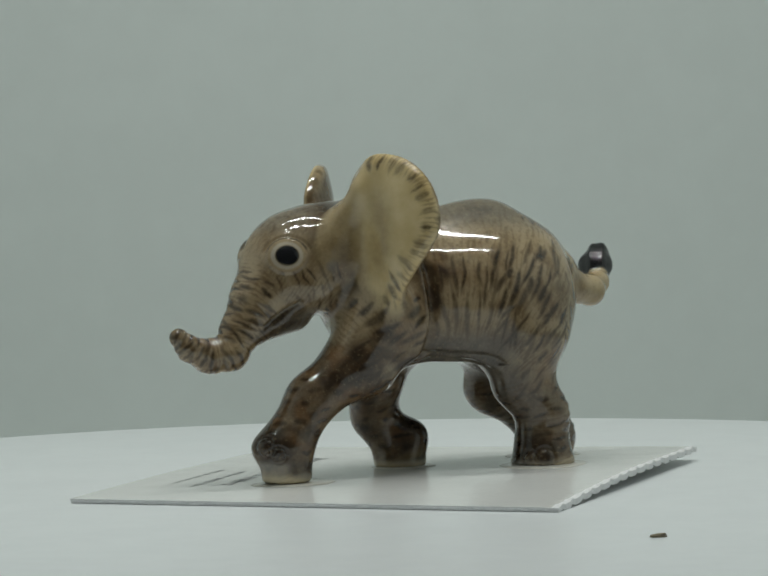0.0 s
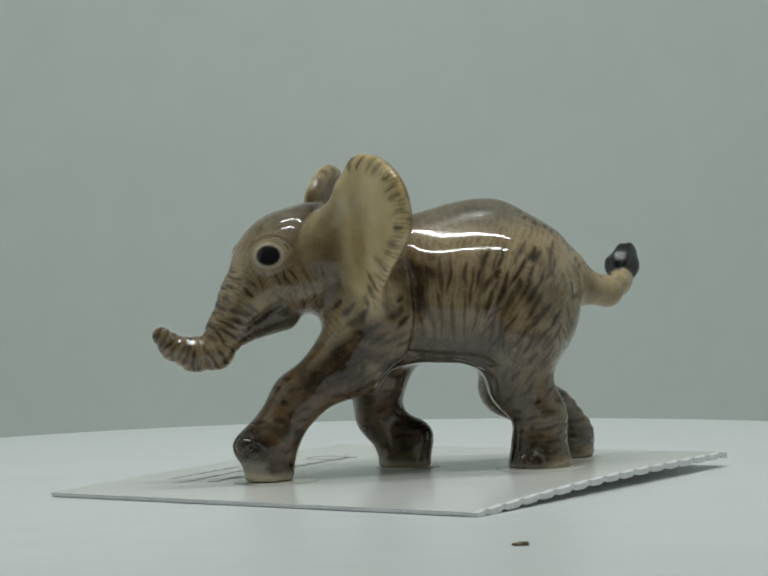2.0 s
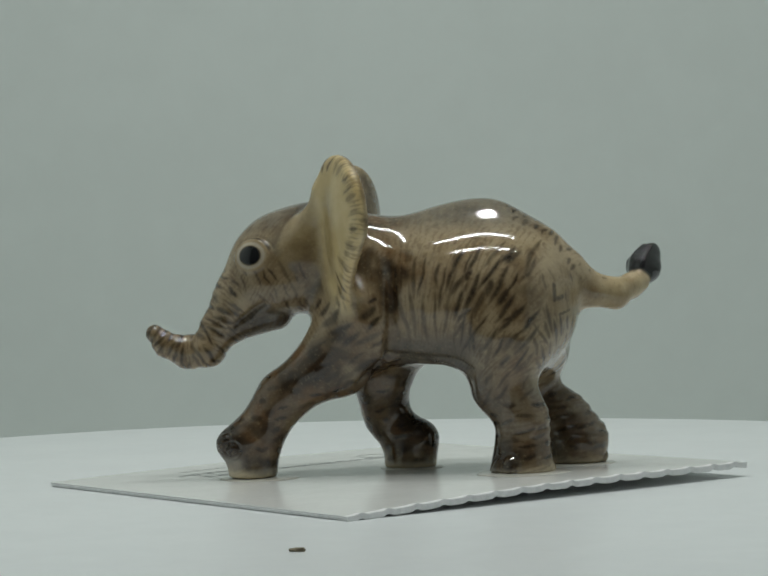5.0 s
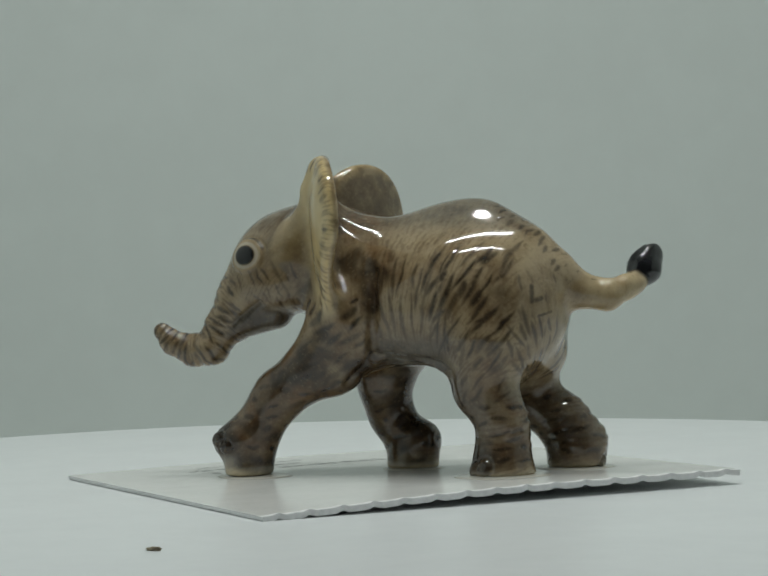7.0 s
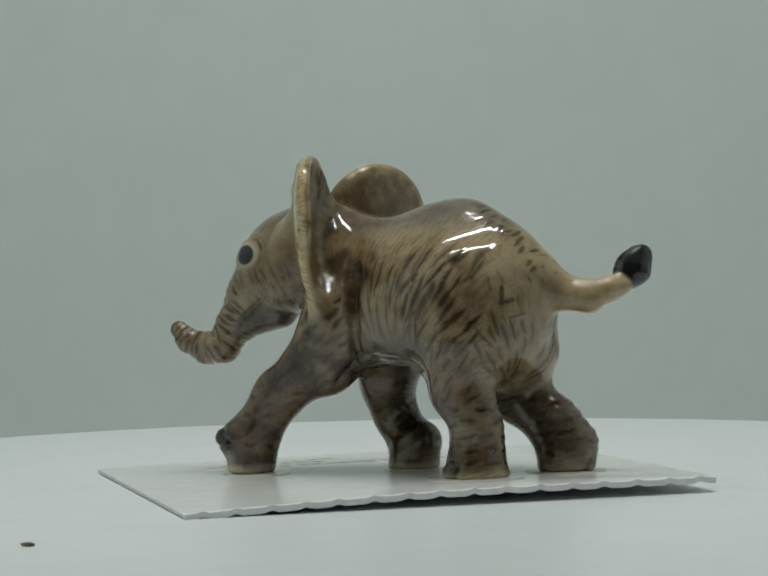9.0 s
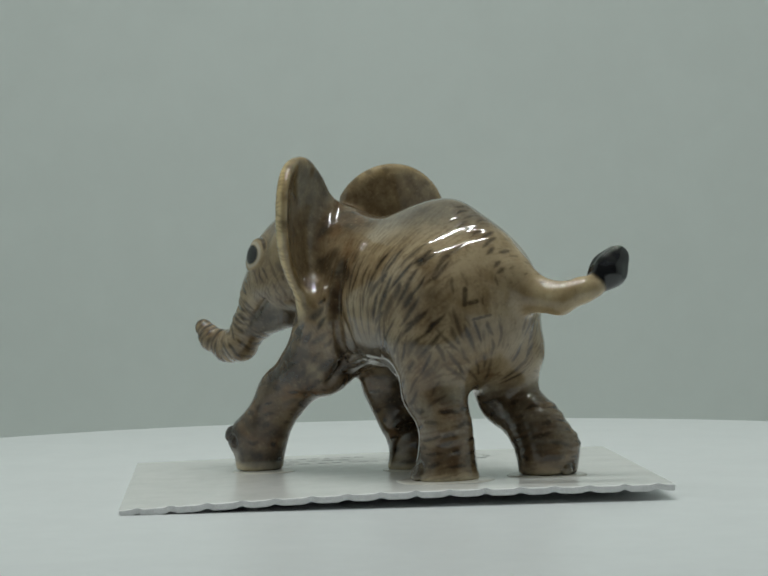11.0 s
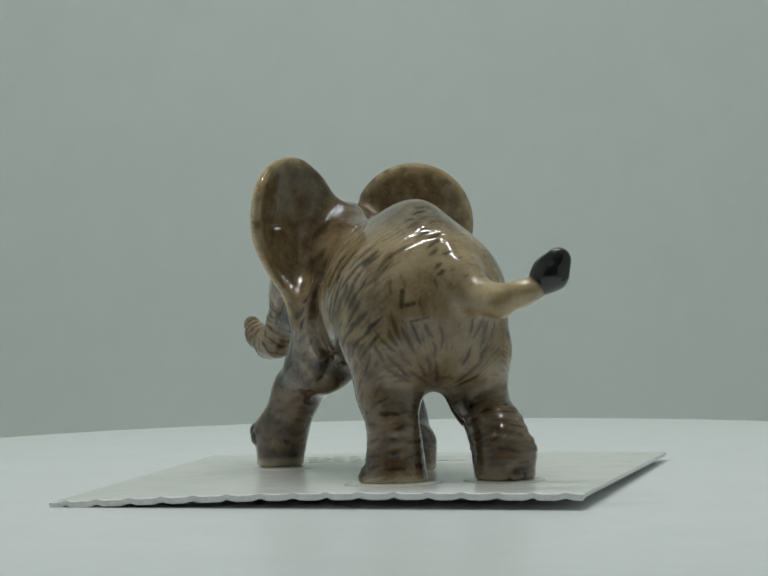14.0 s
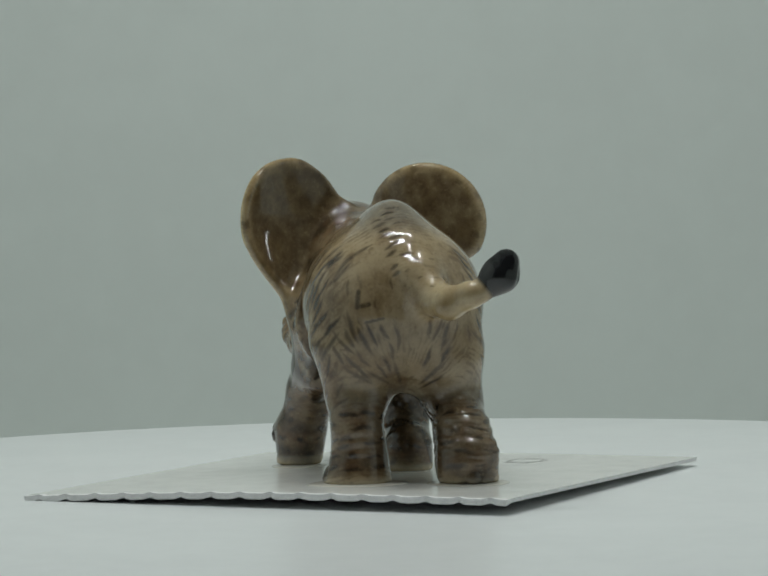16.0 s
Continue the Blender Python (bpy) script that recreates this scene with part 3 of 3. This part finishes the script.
# where strokes lie: the way they run, length, half width, darkness, spacing across and along
def lay_strokes(p, normals, w, rim, face):
    rng = np.random.default_rng(7)
    ink, wash = np.zeros(len(p)), np.zeros(len(p))
    few = np.arange(0, len(p), 3)
    pf, nf = p[few], normals[few]
    x, y, z = pf.T
    side = np.abs(y - 0.7)
    wf = {k: v[few] for k, v in w.items()}
    rf = {k: v[few] for k, v in rim.items()}
    ff = {k: v[few] for k, v in face.items()}
    arc = along_chain(pf, TRUNK)
    joints = np.array(TRUNK)[:, :3]

    def from_point(cx, cz):
        return lambda q, n: np.array((q[0] - cx, 0.0, q[2] - cz))

    def along(*way):
        return lambda q, n: np.array(way, float)

    def mirrored(vx, vy, vz):
        return lambda q, n: np.array((vx, vy if q[1] > 0.7 else -vy, vz))

    def to_crotch(q, n):
        return np.array((-18.0, 1.0, 10.0)) - q

    def round_limb(q, n):
        return np.cross(n, (0.15, 0.0, 1.0))

    def round_trunk(q, n):
        i = int(np.argmin(np.linalg.norm(joints - q, axis=1)))
        i = min(max(i, 1), len(joints) - 2)
        return np.cross(n, joints[i + 1] - joints[i - 1])

    def spread(ear):
        c, s = math.cos(radians(ear["turn"])), math.sin(radians(ear["turn"]))
        du, dv, _ = ear["disc"]
        centre = np.array((ear["root"][0] + du * c * 0.85, ear["root"][1] + du * s * 0.85, dv - 0.5))
        return lambda q, n: q - centre

    front = wf["leg_fl"] + wf["leg_fr"]
    hinder = wf["leg_rl"] + wf["leg_rr"]
    trunk = wf["body"] + hinder + front
    sets = [
        ((trunk > 0.6) & (x > -12.5) & (x < -4.2) & (z > 16.0) & (z < 23.8) & (side > 4.5), from_point(-6.8, -2.0), (3.0, 7.0), (0.11, 0.22), (0.45, 0.85), 0.9, 4.6),
        ((trunk > 0.6) & (x > -18.9) & (x < -10.5) & (z > 15.0) & (z < 25.0) & (side > 4.0), from_point(-5.0, 5.5), (2.5, 6.5), (0.13, 0.27), (0.65, 1.0), 0.95, 4.4),
        ((trunk > 0.6) & (x > -17.5) & (x < -11.0) & (z > 17.5) & (z < 24.5) & (side > 4.0), from_point(-4.0, 7.0), (1.8, 4.0), (0.18, 0.33), (0.85, 1.0), 1.8, 4.5),
        ((trunk > 0.6) & (x > -18.2) & (x < -12.5) & (z > 9.0) & (z < 16.0) & (side > 4.5), from_point(-9.0, 3.0), (1.6, 4.0), (0.12, 0.24), (0.45, 0.9), 0.85, 3.2),
        ((trunk > 0.6) & (x < -19.2) & (z > 11.5) & (z < 17.6) & (side > 1.0) & (y > -3), to_crotch, (2.0, 4.6), (0.12, 0.23), (0.55, 0.95), 0.85, 3.5),
        ((trunk > 0.6) & (x < -19.5) & (z > 16.5) & (z < 22.5) & (side > 1.5), mirrored(0.1, -0.35, -1.0), (1.0, 2.2), (0.09, 0.16), (0.25, 0.6), 1.4, 3.4),
        ((wf["body"] > 0.5) & (x < -15.5) & (z > 23.0) & (y > 1.0) & (y < 3.2), mirrored(0.55, 1.0, -0.9), (1.3, 2.2), (0.13, 0.22), (0.55, 0.95), 0.75, 2.6),
        ((wf["body"] > 0.5) & (x > -14.0) & (x < -3.0) & (z > 24.5) & (z < 29.0) & (side > 2.0), from_point(-6.0, 2.0), (1.2, 2.6), (0.08, 0.16), (0.1, 0.28), 1.1, 3.5),
        ((wf["trunk"] + wf["head"] > 0.7) & (arc > 2.0) & (arc < 17.6) & (x > 13.6), round_trunk, (1.8, 4.4), (0.12, 0.24), (0.65, 1.0), 0.72, 3.0),
        ((wf["head"] > 0.6) & (z < 23.6) & (z > 18.2) & (x > 6.5) & (x < 13.8), along(-0.5, 0.0, -1.0), (1.4, 3.2), (0.09, 0.18), (0.45, 0.85), 0.66, 3.2),
        ((wf["head"] > 0.6) & (z > 25.5) & (x > 9.5), along(0.45, 0.0, -0.8), (0.7, 1.7), (0.07, 0.14), (0.15, 0.42), 0.8, 2.2),
        ((trunk > 0.6) & (x > -2.2) & (x < 5.0) & (z > 10.5) & (z < 20.5) & (side > 3.0), along(-1.0, 0.0, 0.55), (1.4, 4.2), (0.17, 0.4), (0.65, 1.0), 1.0, 3.4),
        ((front > 0.6) & (z > 3.2) & (z < 12.0), round_limb, (0.8, 2.2), (0.15, 0.34), (0.5, 1.0), 1.1, 2.4),
        ((hinder > 0.6) & (z > 2.6) & (z < 9.0), round_limb, (1.2, 3.2), (0.13, 0.26), (0.6, 1.0), 0.95, 3.0),
        ((wf["tail"] > 0.6) & (z > 21.2) & (x > -25.5), round_limb, (0.6, 1.4), (0.08, 0.16), (0.25, 0.5), 1.2, 2.0)]
    for key, ear in (("ear_l", EAR_L), ("ear_r", EAR_R)):
        sets.append(((wf[key] > 0.6) & (rf[key] > 0.5) & (rf[key] < 0.97) & (ff[key] > 0.5), spread(ear), (1.0, 2.8), (0.12, 0.28), (0.3, 0.8), 0.95, 3.2))
        sets.append(((wf[key] > 0.6) & (rf[key] > 0.5) & (ff[key] < 0.3), spread(ear), (0.8, 1.8), (0.25, 0.5), (0.25, 0.55), 1.9, 2.5))

    for mask, way, lengths, widths, darks, apart, ahead in sets:
        pool = np.where(mask)[0]
        if not len(pool):
            continue
        pool = rng.permutation(pool)[:1600]
        kept, ways = np.zeros((0, 3)), np.zeros((0, 3))
        for i in pool:
            q, n = pf[i], nf[i]
            if len(kept):
                off = kept - q
                a = np.sum(off * ways, 1)
                if np.any((a / ahead) ** 2 + (np.sum(off * off, 1) - a * a) / apart ** 2 < 1):
                    continue
            d = way(q, n)
            d = d - n * (d @ n)
            d /= max(np.linalg.norm(d), 1e-6)
            kept, ways = np.vstack([kept, q]), np.vstack([ways, d])
            long = rng.uniform(*lengths)
            local = np.where(np.abs(pf - q).max(1) < long * 0.8 + 0.6)[0]
            line = [q]
            for sign in (-1, 1):
                c, cn = q, n
                bend = rng.normal(0, 0.14)
                for _ in range(3):
                    g = way(c, cn) * sign
                    g = g - cn * (g @ cn)
                    g /= max(np.linalg.norm(g), 1e-6)
                    g = g + bend * np.cross(cn, g)
                    j = local[np.argmin(np.sum((pf[local] - (c + g * long / 6)) ** 2, 1))]
                    c, cn = pf[j], nf[j]
                    line = line + [c] if sign > 0 else [c] + line
            lo, hi = np.min(line, 0) - 1.2, np.max(line, 0) + 1.2
            m = np.where(np.all((p > lo) & (p < hi), 1))[0]
            m = m[normals[m] @ n > 0.1]
            dist, at = near_line(p[m], line)
            half = rng.uniform(*widths) * (0.3 + 0.9 * np.sin(math.pi * np.clip(at * 0.9 + 0.08, 0, 1)))
            dark = rng.uniform(*darks)
            ink[m] = np.maximum(ink[m], dark * smooth01(dist, half * 1.7, half * 0.3) * smooth01(at, -0.15, 0.3) * smooth01(at, 1.1, 0.75))
            wash[m] = np.maximum(wash[m], 0.66 * dark * smooth01(dist, half * 2 + 0.7, half * 0.5) * smooth01(at, -0.1, 0.3) * smooth01(at, 1.1, 0.7))
    return ink, wash


# painted toes and heels, and single strokes: two ends and a half width
MARKS_FEET = [(16.7, 9.3, 5.1, 15.2, 9.9, 5.4, 0.55), (14.9, 10.3, 4.6, 14.3, 10.2, 4.2, 0.5), (13.1, 10.7, 2.4, 10.9, 9.3, 1.9, 0.4),
              (-13.4, 7.0, 1.6, -14.6, 8.6, 1.9, 0.45), (-15.2, 8.5, 3.0, -16.3, 9.3, 2.6, 0.6), (-24.5, -5.6, 1.4, -24.4, -5.5, 1.1, 0.6), (10.2, 7.6, 1.3, 10.0, 7.4, 1.0, 0.55)]
# the last two paint the shade of the shoulder crease as dark lines
MARKS_SKIN = [(-21.0, 6.1, 21.3, -21.1, 6.3, 19.7, 0.22), (-21.1, 6.3, 19.7, -21.8, 5.2, 20.0, 0.2), (15.7, 6.0, 16.1, 14.3, 6.4, 17.7, 0.4), (14.3, 6.4, 17.7, 11.3, 6.6, 19.4, 0.55),
              (13.6, 6.2, 17.0, 10.6, 6.9, 18.2, 0.8), (-21.5, 5.5, 18.1, -22.3, 3.8, 18.5, 0.13), (-2.1, 8.0, 22.0, -2.5, 9.0, 17.8, 0.35), (-2.5, 9.0, 17.8, -2.3, 7.2, 13.5, 0.28)]


def paint(p, normals):
    """What the painter did where: the brush's direction (across, along), and how much of each colour."""
    m = body_masses(p)
    keys = list(m)
    near = np.stack([np.exp(-np.maximum(m[k] - (0.8 if k.startswith("ear") else 0), -0.5) / 0.45) for k in keys], 1)
    near /= near.sum(1, keepdims=True)
    w = {k: near[:, i] for i, k in enumerate(keys)}
    x, y, z = p.T
    legs = sum(w[k] for k in ("leg_fl", "leg_fr", "leg_rl", "leg_rr")) * np.where(x > -7, smooth01(z, 18, 12), smooth01(z, 14, 8.5))
    hind = smooth01(x, -19.6, -21.4)
    fan = np.arctan2(y - 1.0, np.maximum(z, 11.5) - 9.5) * 6.0
    sweep = np.arctan2(-(x + 5.0), np.maximum(z - 4.0, 1.0)) * 14.5
    across = {k: np.where(hind > 0.5, fan, sweep) for k in keys}
    along = {k: np.where(hind > 0.5, np.hypot(y - 1, z - 9.5) * 0.25, np.hypot(x + 5, z - 4) * 0.22) for k in keys}
    spur = (np.abs(y - 0.6) < 3.2) & (x < -15.5) & (z > 23)
    for k in ("body", "tail"):
        across[k] = np.where(spur, -(0.65 * x + 0.76 * z) / 1.15, across[k])
        along[k] = np.where(spur, y * 0.3, along[k])
    across["head"], along["head"] = (x * 0.8 + z * 0.6) / 0.95, (x * 0.6 - z * 0.8) * 0.28
    arc = along_chain(p, TRUNK)
    across["trunk"], along["trunk"] = arc / 1.02, y * 0.22 + x * 0.05
    for key in ("leg_fl", "leg_fr", "leg_rl", "leg_rr"):
        low = smooth01(z, 13, 9)
        w[key + "_calm"] = smooth01(np.abs(low - 0.5), 0.08, 0.4)
        across[key] = np.where(low < 0.5, across["body"], (z + 0.25 * x) / 1.2)
        along[key] = np.where(low < 0.5, along["body"], x * 0.42 + y * 0.42)
    rim, face = {}, {}
    for key, ear in (("ear_l", EAR_L), ("ear_r", EAR_R)):
        u, v, t = ear_frame(p, ear)
        flat = ear_flat(u, v, ear)
        ang = np.arctan2(v - ear["disc"][1], u - ear["disc"][0])
        across[key], along[key] = ang * 6.0, flat * 0.35
        front = smooth01(t * (-1 if key == "ear_l" else 1), -0.15, 0.25)
        rim[key] = smooth01(flat, -1.9, -0.4) * smooth01(u, 1.5, 4.5)
        face[key] = front
        w[key + "_root"] = smooth01(u, 3.8, 0.8)
    pick = near.argmax(1)
    rows = np.arange(len(p))
    a, b = (np.stack([v[k] for k in keys], 1)[rows, pick] for v in (across, along))
    sure = smooth01(near.max(1), 0.42, 0.62)
    brush = np.stack([a, b, 3.7 * pick], 1)
    ears = w["ear_l"] + w["ear_r"]
    front = w["ear_l"] * face["ear_l"] + w["ear_r"] * face["ear_r"]
    edge = w["ear_l"] * rim["ear_l"] + w["ear_r"] * rim["ear_r"]
    root = w["ear_l"] * w["ear_l_root"] + w["ear_r"] * w["ear_r_root"]
    spine = smooth01(z, 26, 29.5) * (w["body"])
    belly = smooth01(z, 17.4, 14.8) * smooth01(x, -16, -12.5) * smooth01(x, -1.8, -3.4) * np.clip(1.25 * w["body"] + 0.5 * w["leg_rl"], 0, 1)
    fuzz = w["body"] * (1 - 0.4 * smooth01(z, 22, 26)) * (1 - 0.4 * hind) * (1 - 0.65 * spine * (x > -16)) * (1 - 0.6 * belly) + 0.75 * w["trunk"] + (0.3 + 0.35 * smooth01(z, 23.5, 21.5)) * w["head"] + sum(w[k] * w[k + "_calm"] * (0.85 - 0.1 * smooth01(z, 12, 9) - 0.35 * (x > -6)) for k in keys if k.startswith("leg")) + 0.65 * edge * (0.35 + 0.65 * front) + 0.08 * w["tail"]
    grey = 0.8 * spine + 1.0 * belly + 0.75 * w["head"] * smooth01(z, 26.3, 29) + 0.35 * w["head"] * smooth01(z, 22.5, 20) + 0.9 * w["head"] * smooth01(z, 19.8, 18) + 0.55 * legs * smooth01(z, 2.0, 3.5)
    brown = 1.15 * legs * smooth01(z, 1.1, 2.2) * (1 - 0.52 * smooth01(x, -8, -12)) + 0.6 * w["body"] * smooth01(x, -6.5, -2) * smooth01(z, 16, 19) + 0.35 * w["body"] * smooth01(z, 20, 16.5) + ears * (1 - front) * (1.25 - 0.85 * rim["ear_l"] * w["ear_l"] - 0.75 * rim["ear_r"] * w["ear_r"]) + 0.5 * root * front + 0.25 * w["trunk"]
    cream = ears * (front * (1 - 0.5 * root) + (1 - front) * 0.35) + 0.2 * w["tail"] * smooth01(x, -24, -26.5) + 0.7 * legs * smooth01(z, 1.7, 1.0) + w["trunk"] * smooth01(arc, 16.5, 18.3) * 0.8
    blot = 0.75 * np.exp(-(((x + 5.4) / 2.2) ** 2 + ((z - 23.6) / 2.0) ** 2)) + 0.9 * np.exp(-(((x + 3.4) / 0.9) ** 2 + ((z - 20.0) / 2.6) ** 2))
    blot = blot + 0.6 * np.exp(-(((x + 18.6) / 1.7) ** 2 + ((z - 20.0) / 2.5) ** 2)) + 0.7 * np.exp(-(((x + 16.5) / 2.2) ** 2 + ((z - 14.0) / 2.8) ** 2))
    blot = blot + 0.7 * np.exp(-(((x - 0.5) / 3.0) ** 2 + ((z - 16.5) / 3.5) ** 2))
    brown = brown + blot * (w["body"] + w["leg_fl"] + w["leg_rl"]) * (y > 0.7) + w["head"] * (0.22 + 0.4 * smooth01(x, 8.6, 6.8))
    # brown streak down the left ear's fold, with the fold's shadow painted in
    shade_streak = np.exp(-(((x - 2.9) / 0.9) ** 2)) * smooth01(z, 33.5, 30.5) * smooth01(z, 21, 25)
    brown = brown + 0.55 * shade_streak * w["ear_l"] * face["ear_l"]
    tract = np.minimum(np.minimum(3.2 - np.abs(y - 0.6), -15.5 - x), z - 23)
    calm = smooth01(np.abs(tract), 0.05, 0.6) * smooth01(np.abs(hind - 0.5), 0.12, 0.5)
    fuzz = fuzz * (1 - 0.45 * w["body"] * smooth01(z, 15, 17) * smooth01(z, 25, 23))
    fuzz = fuzz * sure * np.where(w["body"] > 0.3, calm, 1.0)
    ink, wash = lay_strokes(p, normals, w, rim, face)
    grey = np.maximum(grey, 0.95 * smooth01(chain(p, JAW), 0.9, 0.2) * (w["head"] + 0.3 * w["trunk"]))
    black = smooth01(w["tuft"], 0.4, 0.7)
    knob = np.exp(-(((x - 1.4) / 1.3) ** 2 + ((y - 8.2) / 2.0) ** 2 + ((z - 12.2) / 1.5) ** 2))
    brown, cream = brown * (1 - 0.8 * knob), cream + 0.45 * knob
    pale = 0.25 * legs * smooth01(z, 1.9, 1.2)
    for e in EYES:
        d = np.linalg.norm((p - np.array(e)) / np.array((1.15, 1.15, 1.0)), axis=1)
        lid = smooth01(d, 1.64, 1.46) * (1 - smooth01(d, 1.26, 1.12))
        pale = np.maximum(pale, 0.36 * lid)
        ink, wash, fuzz, grey, brown = (v * (1 - smooth01(d, 2.0, 1.65)) for v in (ink, wash, fuzz, grey, brown))
        ring = smooth01(d, 2.2, 2.05) * (1 - smooth01(d, 1.95, 1.8)) * smooth01(z, e[2] + 0.3, e[2] + 0.9)
        black = np.maximum(black, np.maximum(smooth01(d, 1.24, 1.08), 0.75 * ring))
    mark = np.zeros(len(p))
    for ax, ay, az, bx, by, bz, r in [(*q[:6], q[6] * 2.3) for q in MARKS_FEET] + MARKS_SKIN:
        mark = np.maximum(mark, smooth01(cone(p, (ax, ay, az), (bx, by, bz), 0.0, 0.0), r * 1.7, r * 0.7))
    mark = np.maximum(mark, 0.38 * belly)
    mark = np.maximum(mark, 0.45 * ears * (1 - front) * (1 - np.maximum(rim["ear_l"] * w["ear_l"], rim["ear_r"] * w["ear_r"])))
    pale = np.maximum(pale, 0.32 * w["leg_fl"] * smooth01(z, 3.4, 2.4) * smooth01(x, 12.6, 14.2))
    return brush, dict(mark=mark, pale=pale, ink=ink, wash=wash, fuzz=fuzz, grey=grey, brown=brown, cream=cream, black=black)


def build_elephant():
    verts, quads = refined(*skin(whole, (-33, -17, -4.0), (28, 18, 38), 0.26))
    normals = normals_of(verts, quads)
    verts = verts + normals * relief(verts)[:, None]
    brush, layers = paint(verts, normals)
    verts = verts - normals * (0.015 * layers["ink"])[:, None]
    me = bpy.data.meshes.new("elephant_figurine")
    me.from_pydata((verts * MM).tolist(), [], quads.tolist())
    me.polygons.foreach_set("use_smooth", [True] * len(me.polygons))
    me.materials.append(GLAZE)
    me.attributes.new("brush", "FLOAT_VECTOR", "POINT").data.foreach_set("vector", brush.astype(np.float32).ravel())
    for key, value in layers.items():
        me.attributes.new(key, "FLOAT", "POINT").data.foreach_set("value", np.clip(value, 0, 1).astype(np.float32))
    me.validate()
    ob = new("elephant_figurine", me)
    return tagged(ob, "small glossy brown ceramic baby elephant figurine, striding, with raised trunk", "figurine")


# ---- small things ----
def build_crumb():
    bm = bmesh.new()
    bmesh.ops.create_icosphere(bm, subdivisions=3, radius=1.0)
    for v in bm.verts:
        n = 1 + 0.45 * noise.noise(v.co * 1.7) + 0.2 * noise.noise(v.co * 5)
        v.co = Vector((v.co.x * 0.8 * n, v.co.y * 0.45 * n, max(v.co.z * 0.26 * n, -0.1) + 0.1)) * MM
    return tagged(mesh_object("crumb", bm, CRUMB, smooth=True), "tiny brown crumb lying on the white turntable", "crumb")


def glue_spot(x, y, ru, rv, turn):
    """A flat dried spot of glue that spreads round a foot on the card; x, y in the card's space."""
    bm = bmesh.new()
    u0, v0 = card_at(x, y)
    base = card_point(u0, v0, CARD_T - 0.03)
    steps, rings = 40, ((1.0, 0.0), (0.97, 0.09), (0.85, 0.17), (0.5, 0.2))
    made = []
    for r, h in rings:
        ring = []
        for i in range(steps):
            g = 2 * math.pi * i / steps
            k = r * (1 + 0.12 * noise.noise((math.cos(g) * 1.3 + x, math.sin(g) * 1.3, 0.5)))
            dx, dy = k * ru * math.cos(g), k * rv * math.sin(g)
            c, q = math.cos(radians(turn)), math.sin(radians(turn))
            u, v = card_at(x + dx * c - dy * q, y + dx * q + dy * c)
            ring.append(bm.verts.new(card_point(u, v, CARD_T - 0.02 + h) - Vector((base.x, base.y, base.z))))
        made.append(ring)
    for a, b in zip(made, made[1:]):
        for i in range(steps):
            bm.faces.new((a[i], a[(i + 1) % steps], b[(i + 1) % steps], b[i]))
    bm.faces.new(made[-1])
    bm.faces.new(made[0][::-1])
    bmesh.ops.recalc_face_normals(bm, faces=bm.faces)
    ob = tagged(mesh_object("glue_spot", bm, GLUE, smooth=True), "flat milky spot of dried glue under a foot", "glue", "glue spots on the card")
    return ob, Matrix.Translation(base)


build_setting()
build_lights()
TURNTABLE = build_turntable()
CARD = build_card()
ELEPHANT = build_elephant()
CRUMB_SPOT = build_crumb()
GLUE_SPOTS = [glue_spot(-9.4, -10.6, 4.6, 3.2, 10), glue_spot(2.6, 2.6, 3.9, 3.2, 10), glue_spot(18.4, -0.6, 5.0, 5.4, 0), glue_spot(18.9, 11.2, 4.4, 4.4, 0)]


# ---- what turns ----
def turning(thing, rest):
    walk(thing, [(t / 2, pose(0, 0, 0, 0, 0, SPIN * t / 2) @ rest) for t in range(33)])


def motions():
    turning(TURNTABLE, pose(0, 0, 0))
    turning(CARD, pose(0, 0, 0))
    turning(ELEPHANT, pose(0, 0, 0, 0, 0, FACING))
    for spot, rest in GLUE_SPOTS:
        turning(spot, rest)
    turning(CRUMB_SPOT, pose(25.1 * MM, -58.6 * MM, TOP * MM, 0, 0, 15))


motions()
